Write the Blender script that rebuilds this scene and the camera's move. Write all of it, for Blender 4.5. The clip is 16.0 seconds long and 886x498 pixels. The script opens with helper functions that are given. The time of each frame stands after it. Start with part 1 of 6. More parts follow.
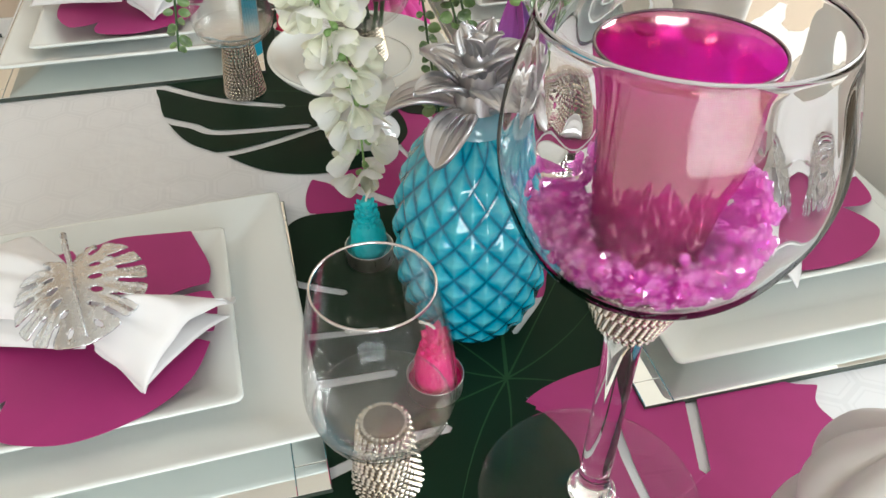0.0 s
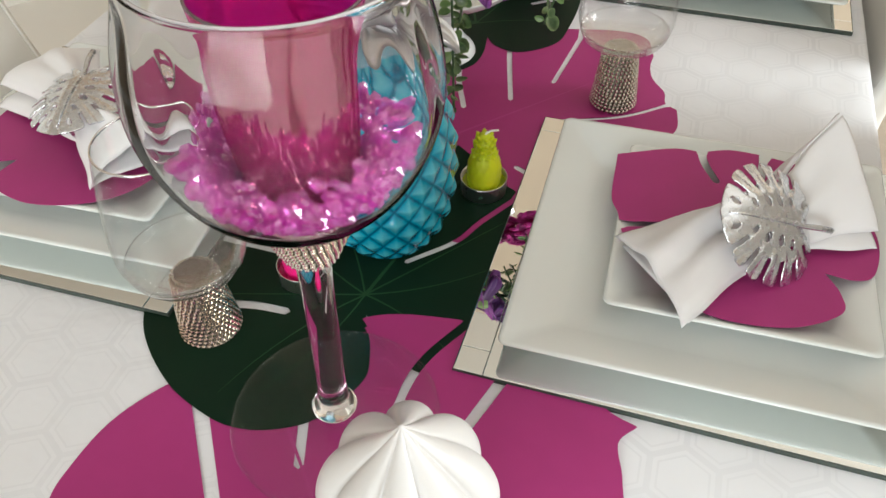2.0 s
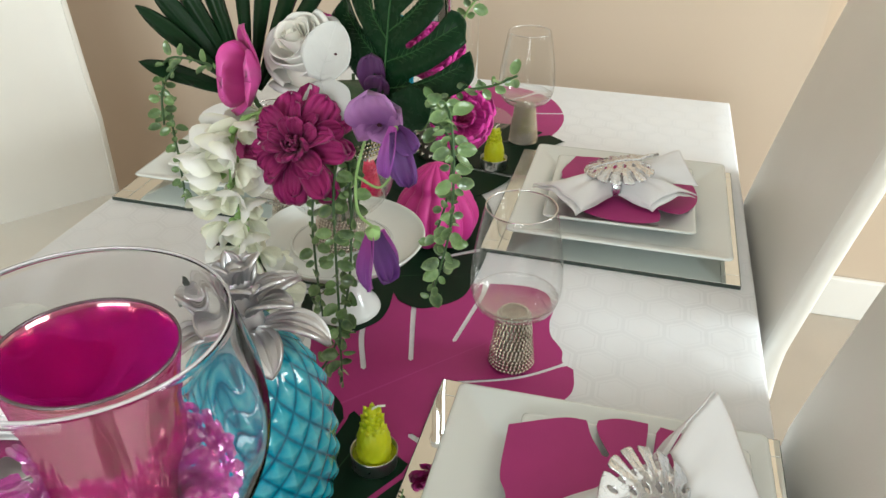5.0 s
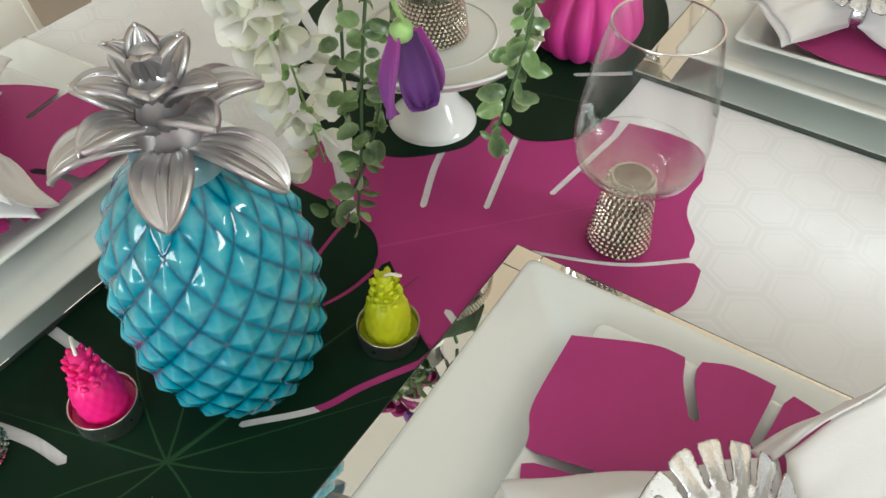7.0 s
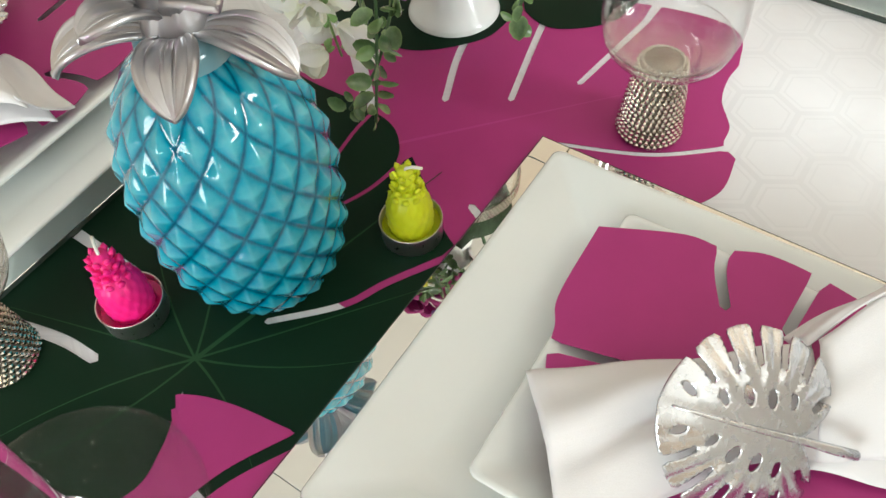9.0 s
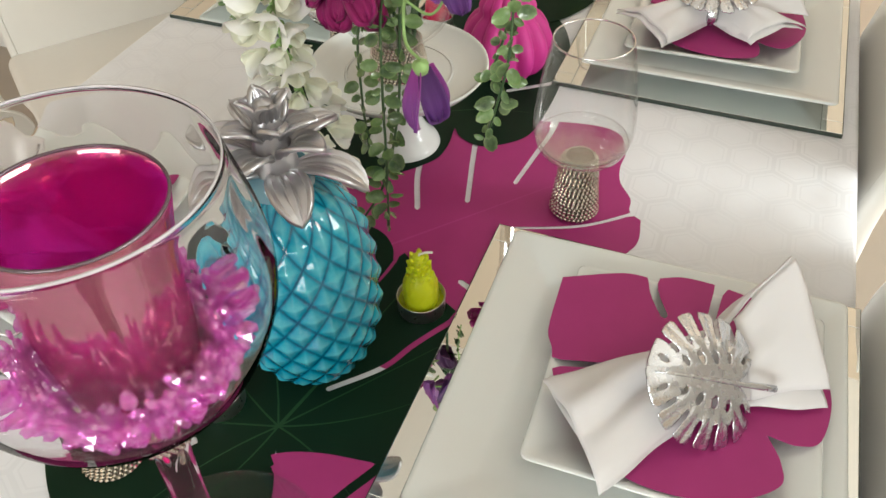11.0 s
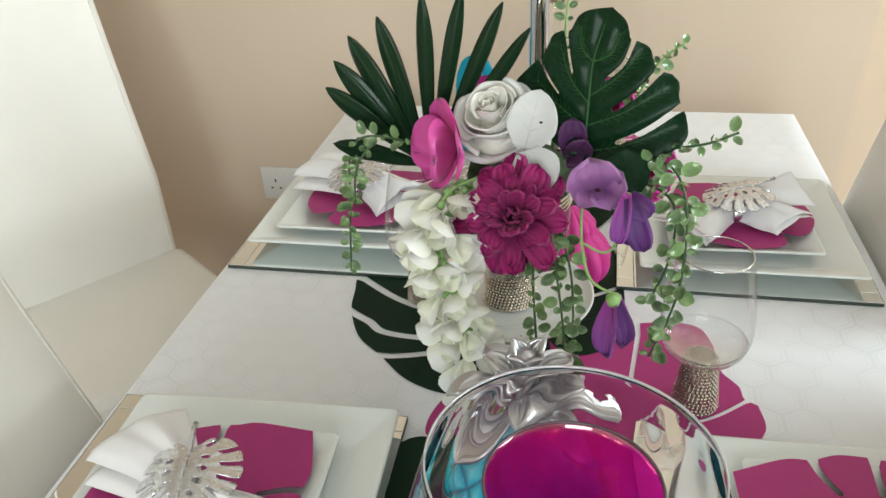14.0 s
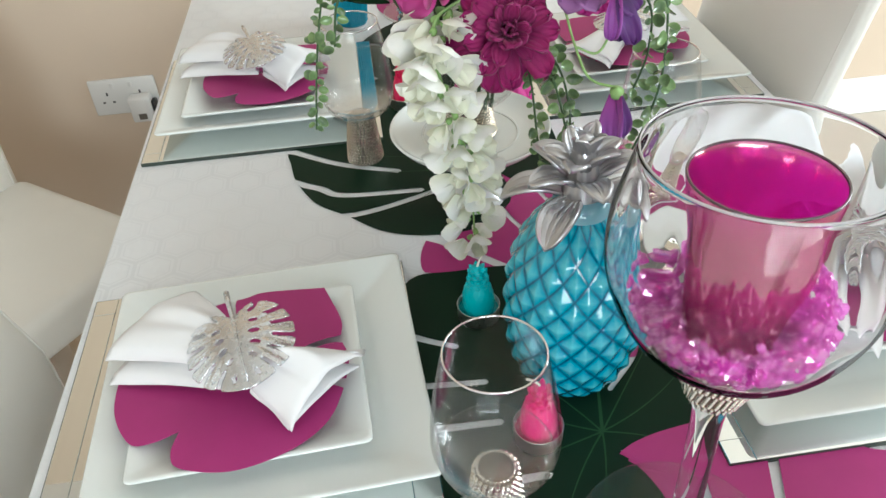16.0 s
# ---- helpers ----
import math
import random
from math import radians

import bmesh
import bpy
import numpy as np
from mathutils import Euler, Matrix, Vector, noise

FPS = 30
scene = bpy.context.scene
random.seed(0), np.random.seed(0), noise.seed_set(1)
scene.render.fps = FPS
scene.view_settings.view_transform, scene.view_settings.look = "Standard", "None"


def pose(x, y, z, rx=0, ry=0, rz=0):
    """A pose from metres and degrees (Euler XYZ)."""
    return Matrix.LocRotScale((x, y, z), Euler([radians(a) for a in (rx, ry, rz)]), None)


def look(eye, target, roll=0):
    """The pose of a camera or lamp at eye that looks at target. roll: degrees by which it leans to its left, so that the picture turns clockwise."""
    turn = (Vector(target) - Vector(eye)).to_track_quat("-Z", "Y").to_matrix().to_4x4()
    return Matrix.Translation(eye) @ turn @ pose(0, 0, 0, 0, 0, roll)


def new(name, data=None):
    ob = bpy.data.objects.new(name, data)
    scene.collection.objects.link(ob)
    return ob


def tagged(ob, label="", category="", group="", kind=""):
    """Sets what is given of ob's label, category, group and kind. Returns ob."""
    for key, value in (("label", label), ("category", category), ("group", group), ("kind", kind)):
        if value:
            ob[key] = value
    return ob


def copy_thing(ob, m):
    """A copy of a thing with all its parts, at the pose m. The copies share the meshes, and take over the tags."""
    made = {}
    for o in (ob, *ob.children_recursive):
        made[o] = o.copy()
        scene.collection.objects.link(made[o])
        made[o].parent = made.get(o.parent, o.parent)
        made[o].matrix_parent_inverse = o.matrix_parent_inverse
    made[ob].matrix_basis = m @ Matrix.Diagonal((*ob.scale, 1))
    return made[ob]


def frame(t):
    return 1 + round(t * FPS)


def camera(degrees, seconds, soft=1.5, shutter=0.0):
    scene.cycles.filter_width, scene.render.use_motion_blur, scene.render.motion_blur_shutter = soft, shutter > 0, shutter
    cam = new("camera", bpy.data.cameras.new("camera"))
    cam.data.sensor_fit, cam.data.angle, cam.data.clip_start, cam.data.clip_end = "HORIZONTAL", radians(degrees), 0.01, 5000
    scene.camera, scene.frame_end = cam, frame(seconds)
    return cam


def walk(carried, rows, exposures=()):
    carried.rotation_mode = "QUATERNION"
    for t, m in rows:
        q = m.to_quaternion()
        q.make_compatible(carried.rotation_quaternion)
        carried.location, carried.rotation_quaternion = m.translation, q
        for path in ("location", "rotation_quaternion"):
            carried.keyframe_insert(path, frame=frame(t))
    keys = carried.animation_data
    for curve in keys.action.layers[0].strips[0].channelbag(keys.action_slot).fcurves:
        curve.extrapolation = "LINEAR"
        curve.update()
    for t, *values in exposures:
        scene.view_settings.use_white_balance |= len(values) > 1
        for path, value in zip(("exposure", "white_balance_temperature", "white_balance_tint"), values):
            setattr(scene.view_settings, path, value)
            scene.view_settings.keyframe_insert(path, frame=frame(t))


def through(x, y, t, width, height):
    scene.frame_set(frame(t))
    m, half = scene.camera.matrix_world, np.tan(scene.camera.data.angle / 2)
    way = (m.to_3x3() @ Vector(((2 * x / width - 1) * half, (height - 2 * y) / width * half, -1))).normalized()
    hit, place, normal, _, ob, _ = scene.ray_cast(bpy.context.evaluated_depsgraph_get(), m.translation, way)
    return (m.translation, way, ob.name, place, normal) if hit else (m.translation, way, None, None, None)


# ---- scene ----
from mathutils.geometry import delaunay_2d_cdt

cam = camera(59.3, 16.0)
PATH = [
    (0, (-0.101, -0.293, 1.19), (0.249, 1.175, -0.123), 0.2),
    (0.5, (-0.057, -0.303, 1.195), (0.008, 1.067, -0.261), -3.2),
    (1, (0.035, -0.308, 1.2), (-0.121, 1.011, -0.295), -2.2),
    (1.5, (0.132, -0.319, 1.196), (-0.209, 0.958, -0.304), -1.4),
    (2, (0.208, -0.305, 1.203), (-0.229, 1.019, -0.231), -1.2),
    (2.5, (0.249, -0.275, 1.221), (-0.241, 1.127, -0.118), -1.6),
    (3, (0.272, -0.271, 1.237), (-0.305, 1.231, 0.05), -2.9),
    (3.5, (0.257, -0.265, 1.269), (-0.31, 1.316, 0.183), -1.8),
    (3.7, (0.26, -0.267, 1.265), (-0.313, 1.363, 0.258), -1.5),
    (5.8, (0.253, -0.193, 1.241), (-0.105, 1.416, 0.108), 1.6),
    (6, (0.281, -0.156, 1.221), (-0.168, 1.397, 0.044), -0.1),
    (6.5, (0.278, -0.088, 1.193), (-0.32, 1.301, -0.116), 2.2),
    (7, (0.279, -0.043, 1.163), (-0.47, 1.091, -0.305), -0.2),
    (7.5, (0.274, -0.029, 1.136), (-0.527, 0.952, -0.412), -2.6),
    (8, (0.277, -0.011, 1.135), (-0.513, 0.883, -0.47), -5.0),
    (10.3, (0.288, -0.14, 1.196), (-0.291, 0.997, -0.344), -2.5),
    (10.5, (0.28, -0.158, 1.207), (-0.284, 1.023, -0.305), -2.2),
    (11, (0.265, -0.197, 1.238), (-0.284, 1.121, -0.163), -2.1),
    (11.5, (0.254, -0.23, 1.261), (-0.278, 1.21, -0.021), -2.5),
    (12, (0.248, -0.262, 1.282), (-0.265, 1.274, 0.108), -2.5),
    (12.5, (0.23, -0.287, 1.296), (-0.252, 1.318, 0.204), -2.1),
    (13, (0.21, -0.3, 1.307), (-0.305, 1.329, 0.268), -2.6),
    (13.5, (0.155, -0.288, 1.305), (-0.35, 1.366, 0.3), -2.2),
    (14, (0.054, -0.272, 1.298), (-0.305, 1.406, 0.273), -3.1),
    (14.5, (-0.036, -0.296, 1.302), (-0.22, 1.38, 0.227), -3.6),
    (15, (-0.088, -0.32, 1.295), (-0.123, 1.335, 0.171), -3.9),
    (15.5, (-0.12, -0.333, 1.274), (-0.04, 1.276, 0.089), -3.9),
    (16, (-0.127, -0.332, 1.262), (0.02, 1.226, 0.016), -3.6),
]
walk(cam, [(t, look(eye, target, roll)) for t, eye, target, roll in PATH],
     [(0.0, 0.28, 6350, 4), (1.0, 0.30, 6450, 4), (1.5, 0.04, 6450, 6), (2.5, 0.09, 6600, 5), (3.5, 0.16, 6600, 4), (6.0, 0.02, 6300, 0), (7.5, 0.44, 6450, 2), (8.0, 0.56, 6400, 2), (10.5, 0.21, 6650, 5), (11.5, 0.13, 6750, 5), (12.5, 0.12, 6600, 4), (14.0, 0.12, 6250, 1), (14.8, 0.28, 6050, 1), (16.0, 0.30, 6000, 1)])

# ---- world, daylight and exposure ----
world = bpy.data.worlds.new("daylight")
scene.world = world
world.use_nodes = True
wn = world.node_tree.nodes
sky = wn.new("ShaderNodeTexSky")
sky.sky_type = "NISHITA"
sky.sun_disc = False
sky.sun_elevation, sky.sun_rotation = radians(42), radians(150)
world.node_tree.links.new(sky.outputs[0], wn["Background"].inputs[0])
wn["Background"].inputs[1].default_value = 0.12

TOP = 0.75                      # tablecloth surface
ROOM = (-2.3, 3.0, -3.8, 1.37)  # west, east, south, north faces


def window_lamp(name, m, sx, sy, watts, color):
    data = bpy.data.lights.new(name, "AREA")
    data.shape, data.size, data.size_y, data.energy, data.color = "RECTANGLE", sx, sy, watts, color
    ob = new(name, data)
    ob.matrix_world = m
    return ob


# sky light entering by the window behind the camera and the one in the east wall
window_lamp("south_window_light", look((0.1, -3.76, 1.55), (0.0, 0.5, 0.8)), 2.5, 1.4, 88, (0.94, 0.97, 1.0))
window_lamp("east_window_light", look((2.96, 0.35, 1.55), (-0.1, 0.35, 0.8)), 1.6, 1.2, 88, (0.94, 0.97, 1.0))

# ---- materials ----


def material(name, color, rough=0.5, metal=0.0, var=0.08, scale=12.0, bump=0.05, bscale=300.0, dist=0.001,
             coat=0.0, sheen=0.0, trans=0.0, ior=1.45, sss=0.0, rvar=0.08, hue=None, spec=0.5):
    """Principled surface with a broad and a fine noise in colour and roughness, and fine relief."""
    m = bpy.data.materials.new(name)
    m.use_nodes = True
    nt = m.node_tree
    n, l = nt.nodes, nt.links
    b = n["Principled BSDF"]
    tc = n.new("ShaderNodeTexCoord")
    big, fine = n.new("ShaderNodeTexNoise"), n.new("ShaderNodeTexNoise")
    for tex, s in ((big, scale), (fine, bscale)):
        tex.inputs["Scale"].default_value = s
        tex.inputs["Detail"].default_value = 4
        l.new(tc.outputs["Object"], tex.inputs["Vector"])
    mix = n.new("ShaderNodeMix")
    mix.data_type = "RGBA"
    lo = tuple(c * (1 - var) for c in color)
    hi = hue if hue else tuple(min(1.0, c * (1 + var)) for c in color)
    mix.inputs["A"].default_value, mix.inputs["B"].default_value = (*lo, 1), (*hi, 1)
    l.new(big.outputs["Fac"], mix.inputs["Factor"])
    l.new(mix.outputs["Result"], b.inputs["Base Color"])
    rr = n.new("ShaderNodeMapRange")
    rr.inputs["To Min"].default_value, rr.inputs["To Max"].default_value = max(0.0, rough - rvar), min(1.0, rough + rvar)
    l.new(fine.outputs["Fac"], rr.inputs["Value"])
    l.new(rr.outputs[0], b.inputs["Roughness"])
    if bump:
        bp = n.new("ShaderNodeBump")
        bp.inputs["Strength"].default_value, bp.inputs["Distance"].default_value = bump, dist
        l.new(fine.outputs["Fac"], bp.inputs["Height"])
        l.new(bp.outputs[0], b.inputs["Normal"])
    b.inputs["Metallic"].default_value = metal
    b.inputs["IOR"].default_value = ior
    b.inputs["Specular IOR Level"].default_value = spec
    b.inputs["Coat Weight"].default_value = coat
    b.inputs["Coat Roughness"].default_value = 0.04
    b.inputs["Sheen Weight"].default_value = sheen
    b.inputs["Transmission Weight"].default_value = trans
    b.inputs["Subsurface Weight"].default_value = sss
    b.inputs["Subsurface Radius"].default_value = (1.0, 0.8, 0.75)
    b.inputs["Subsurface Scale"].default_value = 0.003
    return m


def clear_glass(name, color, rough=0.0, ior=1.45):
    m = bpy.data.materials.new(name)
    m.use_nodes = True
    b = m.node_tree.nodes["Principled BSDF"]
    b.inputs["Base Color"].default_value = (*color, 1)
    b.inputs["Roughness"].default_value = rough
    b.inputs["Transmission Weight"].default_value = 1.0
    b.inputs["IOR"].default_value = ior
    return m


def mathn(nt, op, a, b=None, c=None):
    nd = nt.nodes.new("ShaderNodeMath")
    nd.operation = op
    for i, v in enumerate((a, b, c)):
        if v is None:
            continue
        if isinstance(v, (int, float)):
            nd.inputs[i].default_value = v
        else:
            nt.links.new(v, nd.inputs[i])
    return nd.outputs[0]


def thin_glass(name, color, base=0.06, rise=0.75, sharp=3.0, bend=0.0):
    """A thin clear wall: straight-through light with Fresnel gloss on it."""
    m = bpy.data.materials.new(name)
    m.use_nodes = True
    n, l = m.node_tree.nodes, m.node_tree.links
    n.remove(n["Principled BSDF"])
    clear, gloss, mix, fr = (n.new("ShaderNodeBsdfTransparent"), n.new("ShaderNodeBsdfGlossy"),
                             n.new("ShaderNodeMixShader"), n.new("ShaderNodeLayerWeight"))
    clear.inputs["Color"].default_value = (*color, 1)
    gloss.inputs["Roughness"].default_value = 0.01
    fr.inputs["Blend"].default_value = 0.5
    edge = mathn(m.node_tree, "POWER", fr.outputs["Facing"], sharp)
    l.new(mathn(m.node_tree, "MULTIPLY_ADD", edge, rise, base), mix.inputs[0])
    l.new(clear.outputs[0], mix.inputs[1])
    if bend:
        # the thick and thin of the wall bends the view
        refr, some = n.new("ShaderNodeBsdfRefraction"), n.new("ShaderNodeMixShader")
        refr.inputs["Color"].default_value = (*color, 1)
        refr.inputs["Roughness"].default_value, refr.inputs["IOR"].default_value = 0.0, 1.45
        some.inputs[0].default_value = bend
        l.new(clear.outputs[0], some.inputs[1])
        l.new(refr.outputs[0], some.inputs[2])
        l.new(some.outputs[0], mix.inputs[1])
    l.new(gloss.outputs[0], mix.inputs[2])
    l.new(mix.outputs[0], n["Material Output"].inputs[0])
    return m


def tablecloth_material():
    """White damask: a matt weave with hexagon lines a little greyer and smoother, and a fine thread relief."""
    m = material("white_damask", (0.78, 0.795, 0.825), 0.75, var=0.03, scale=5, bump=0.12, bscale=900, dist=0.0006, sheen=0.15)
    nt = m.node_tree
    n, l = nt.nodes, nt.links
    b = n["Principled BSDF"]
    tc = n.new("ShaderNodeTexCoord")
    sep = n.new("ShaderNodeSeparateXYZ")
    l.new(tc.outputs["Object"], sep.inputs[0])
    size, tall = 0.043, 0.043 * 1.7320508
    px, py = sep.outputs["X"], sep.outputs["Y"]

    def cell(ox, oy):
        ax = mathn(nt, "ABSOLUTE", mathn(nt, "WRAP", mathn(nt, "ADD", px, ox), size / 2, -size / 2))
        ay = mathn(nt, "ABSOLUTE", mathn(nt, "WRAP", mathn(nt, "ADD", py, oy), tall / 2, -tall / 2))
        return mathn(nt, "MAXIMUM", ax, mathn(nt, "ADD", mathn(nt, "MULTIPLY", ax, 0.5), mathn(nt, "MULTIPLY", ay, 0.8660254)))

    d = mathn(nt, "MINIMUM", cell(0, 0), cell(size / 2, tall / 2))
    line1 = mathn(nt, "COMPARE", d, 0.0205, 0.0011)
    line2 = mathn(nt, "COMPARE", d, 0.0160, 0.0007)
    line = mathn(nt, "MAXIMUM", line1, line2)
    mix = n.new("ShaderNodeMix")
    mix.data_type = "RGBA"
    old = b.inputs["Base Color"].links[0].from_socket
    patch = n.new("ShaderNodeTexNoise")
    patch.inputs["Scale"].default_value, patch.inputs["Detail"].default_value = 5, 3
    l.new(tc.outputs["Object"], patch.inputs["Vector"])
    worn = mathn(nt, "MULTIPLY_ADD", patch.outputs["Fac"], 1.0, -0.25)
    l.new(mathn(nt, "MULTIPLY", line, worn), mix.inputs["Factor"])
    l.new(old, mix.inputs["A"])
    mix.inputs["B"].default_value = (0.65, 0.665, 0.695, 1)
    l.new(mix.outputs["Result"], b.inputs["Base Color"])
    crease = n.new("ShaderNodeTexNoise")
    crease.inputs["Scale"].default_value, crease.inputs["Detail"].default_value = 10, 4
    crease.inputs["Distortion"].default_value = 0.2
    l.new(tc.outputs["Object"], crease.inputs["Vector"])
    soft = n.new("ShaderNodeBump")
    soft.inputs["Strength"].default_value, soft.inputs["Distance"].default_value = 0.45, 0.010
    l.new(crease.outputs["Fac"], soft.inputs["Height"])
    l.new(soft.outputs[0], b.inputs["Normal"].links[0].from_node.inputs["Normal"])
    return m


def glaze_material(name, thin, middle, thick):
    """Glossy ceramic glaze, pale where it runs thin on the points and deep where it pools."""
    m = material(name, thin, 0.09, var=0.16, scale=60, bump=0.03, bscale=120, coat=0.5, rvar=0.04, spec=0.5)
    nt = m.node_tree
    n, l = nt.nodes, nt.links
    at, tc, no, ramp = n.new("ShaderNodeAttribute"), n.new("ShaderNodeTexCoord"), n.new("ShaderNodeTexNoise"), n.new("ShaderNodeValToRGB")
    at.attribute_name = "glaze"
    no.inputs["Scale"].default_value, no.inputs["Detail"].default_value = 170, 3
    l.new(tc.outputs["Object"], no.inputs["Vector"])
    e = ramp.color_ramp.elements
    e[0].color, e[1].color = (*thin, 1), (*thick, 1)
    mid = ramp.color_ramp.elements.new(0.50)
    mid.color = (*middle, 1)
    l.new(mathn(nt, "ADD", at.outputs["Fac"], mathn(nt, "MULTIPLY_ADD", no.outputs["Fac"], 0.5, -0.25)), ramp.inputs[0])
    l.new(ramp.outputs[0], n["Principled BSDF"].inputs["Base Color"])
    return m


def petal_material(name, root, tip, rough=0.62, length=0.03, sss=0.12, bump=0.15, through=0.0):
    """Dyed cloth petal: colour runs from root to tip along the petal, with a fine weave and faint streaks."""
    m = material(name, tip, rough, var=0.14, scale=60, bump=bump, bscale=700, dist=0.0005, sheen=0.08, sss=sss)
    nt = m.node_tree
    n, l = nt.nodes, nt.links
    b = n["Principled BSDF"]
    tc = n.new("ShaderNodeTexCoord")
    sep = n.new("ShaderNodeSeparateXYZ")
    l.new(tc.outputs["Object"], sep.inputs[0])
    mr = n.new("ShaderNodeMapRange")
    mr.inputs["From Max"].default_value = length
    l.new(sep.outputs["Y"], mr.inputs["Value"])
    mix = n.new("ShaderNodeMix")
    mix.data_type = "RGBA"
    mix.inputs["A"].default_value = (*root, 1)
    old = b.inputs["Base Color"].links[0].from_socket
    l.new(mr.outputs[0], mix.inputs["Factor"])
    l.new(old, mix.inputs["B"])
    l.new(mix.outputs["Result"], b.inputs["Base Color"])
    if through:
        # thin cloth lets part of the light pass
        back, both = n.new("ShaderNodeBsdfTranslucent"), n.new("ShaderNodeMixShader")
        both.inputs[0].default_value = through
        l.new(mix.outputs["Result"], back.inputs["Color"])
        l.new(b.outputs[0], both.inputs[1])
        l.new(back.outputs[0], both.inputs[2])
        l.new(both.outputs[0], n["Material Output"].inputs[0])
    return m


CLOTH = tablecloth_material()
MAGENTA_CARD = material("magenta_card", (0.39, 0.032, 0.185), 0.52, spec=0.4, var=0.08, scale=30, bump=0.08, bscale=900, dist=0.0003)
GREEN_CARD = material("dark_green_card", (0.005, 0.021, 0.010), 0.48, spec=0.14, var=0.2, scale=18, bump=0.08, bscale=900, dist=0.0003)
MAGENTA_VEIN = material("printed_magenta_vein", (0.44, 0.05, 0.225), 0.5, spec=0.4, var=0.08, scale=30, bump=0.0)
GREEN_VEIN = material("printed_green_vein", (0.018, 0.066, 0.024), 0.45, spec=0.22, var=0.2, scale=40, bump=0.0)
PORCELAIN = material("white_porcelain", (0.765, 0.80, 0.785), 0.14, var=0.02, scale=8, bump=0.01, bscale=60, coat=0.4, rvar=0.05)
MIRROR = material("silvered_mirror", (0.84, 0.87, 0.85), 0.015, metal=1.0, var=0.01, bump=0.0, rvar=0.01)
MIRROR_EDGE = material("mirror_edge", (0.05, 0.065, 0.055), 0.2, var=0.2, bump=0.0)
NAPKIN = material("white_linen", (0.74, 0.73, 0.735), 0.85, var=0.04, scale=20, bump=0.3, bscale=1400, dist=0.0004, sheen=0.3)
SILVER = material("brushed_silver", (0.69, 0.71, 0.74), 0.26, metal=1.0, var=0.06, scale=70, bump=0.12, bscale=260, dist=0.0006, rvar=0.1)
PEWTER = material("silver_paint", (0.50, 0.50, 0.515), 0.33, metal=0.9, var=0.14, scale=45, bump=0.15, bscale=220, dist=0.0006, rvar=0.1)
CHROME = material("chrome", (0.78, 0.78, 0.80), 0.05, metal=1.0, var=0.02, bump=0.0, rvar=0.02)
STONES = material("rhinestone_silver", (0.72, 0.67, 0.585), 0.12, metal=1.0, var=0.25, scale=500, bump=0.0, rvar=0.08)
STONE_CORE = material("rhinestone_backing", (0.15, 0.135, 0.115), 0.45, metal=0.6, var=0.1, bump=0.0)
GLASS = clear_glass("clear_glass", (0.98, 0.985, 0.985))
THIN = thin_glass("thin_clear_glass", (0.988, 0.992, 0.992), 0.022, 0.62, 3.8)
BOWL_GLASS = thin_glass("thin_optic_glass", (0.992, 0.992, 0.994), 0.018, 0.46, 3.2, 1.0)
FOOT_GLASS = thin_glass("clear_foot_glass", (0.98, 0.985, 0.985), 0.014, 0.8, 3.4)
BASE_GLASS = thin_glass("thick_glass_base", (0.985, 0.99, 0.99), 0.035, 0.95, 1.7)
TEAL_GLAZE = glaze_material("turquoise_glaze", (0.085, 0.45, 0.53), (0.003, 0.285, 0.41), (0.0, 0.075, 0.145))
PLUM = material("magenta_matt_ceramic", (0.58, 0.035, 0.27), 0.5, var=0.06, scale=20, bump=0.03, bscale=200)
WHITE_CERAMIC = material("white_matt_ceramic", (0.63, 0.62, 0.61), 0.35, var=0.02, scale=14, bump=0.03, bscale=200)
LEATHER = material("cream_faux_leather", (0.79, 0.77, 0.72), 0.46, var=0.06, scale=6, bump=0.25, bscale=420, dist=0.0006)
WALL = material("warm_beige_paint", (0.585, 0.478, 0.375), 0.9, var=0.03, scale=2, bump=0.12, bscale=260, dist=0.0008)
WALL_LIGHT = material("light_cream_paint", (0.555, 0.452, 0.35), 0.9, var=0.03, scale=2, bump=0.12, bscale=260, dist=0.0008)
CEIL = material("white_ceiling_paint", (0.82, 0.81, 0.79), 0.92, var=0.02, scale=2, bump=0.1, bscale=200)
SKIRT = material("white_gloss_paint", (0.80, 0.79, 0.76), 0.3, var=0.02, bump=0.02)
FLOOR = material("beige_carpet", (0.42, 0.36, 0.29), 0.95, var=0.12, scale=8, bump=0.6, bscale=500, dist=0.003, sheen=0.3)
PLASTIC = material("white_plastic", (0.66, 0.655, 0.64), 0.32, var=0.02, bump=0.0)
DARK = material("black_plastic", (0.015, 0.015, 0.016), 0.4, var=0.1, bump=0.0)
WOOD = material("pale_wood", (0.45, 0.33, 0.22), 0.45, var=0.2, scale=14, bump=0.1, bscale=90)
ALU = material("tealight_tin", (0.72, 0.71, 0.70), 0.3, metal=1.0, var=0.08, scale=90, bump=0.05, bscale=300)
WICK = material("waxed_wick", (0.80, 0.78, 0.72), 0.7, var=0.1, bump=0.0)
STEM = material("plastic_green_stem", (0.045, 0.10, 0.035), 0.5, var=0.25, scale=60, bump=0.05)
PALE_STEM = material("pale_green_stem", (0.28, 0.46, 0.16), 0.5, var=0.2, scale=60, bump=0.05)
# ---- shaping helpers ----


def finish(name, bm, mat, smooth=True):
    me = bpy.data.meshes.new(name)
    bmesh.ops.recalc_face_normals(bm, faces=bm.faces)
    bm.to_mesh(me)
    bm.free()
    if mat is not None:
        me.materials.append(mat)
    if smooth:
        for p in me.polygons:
            p.use_smooth = True
    return me


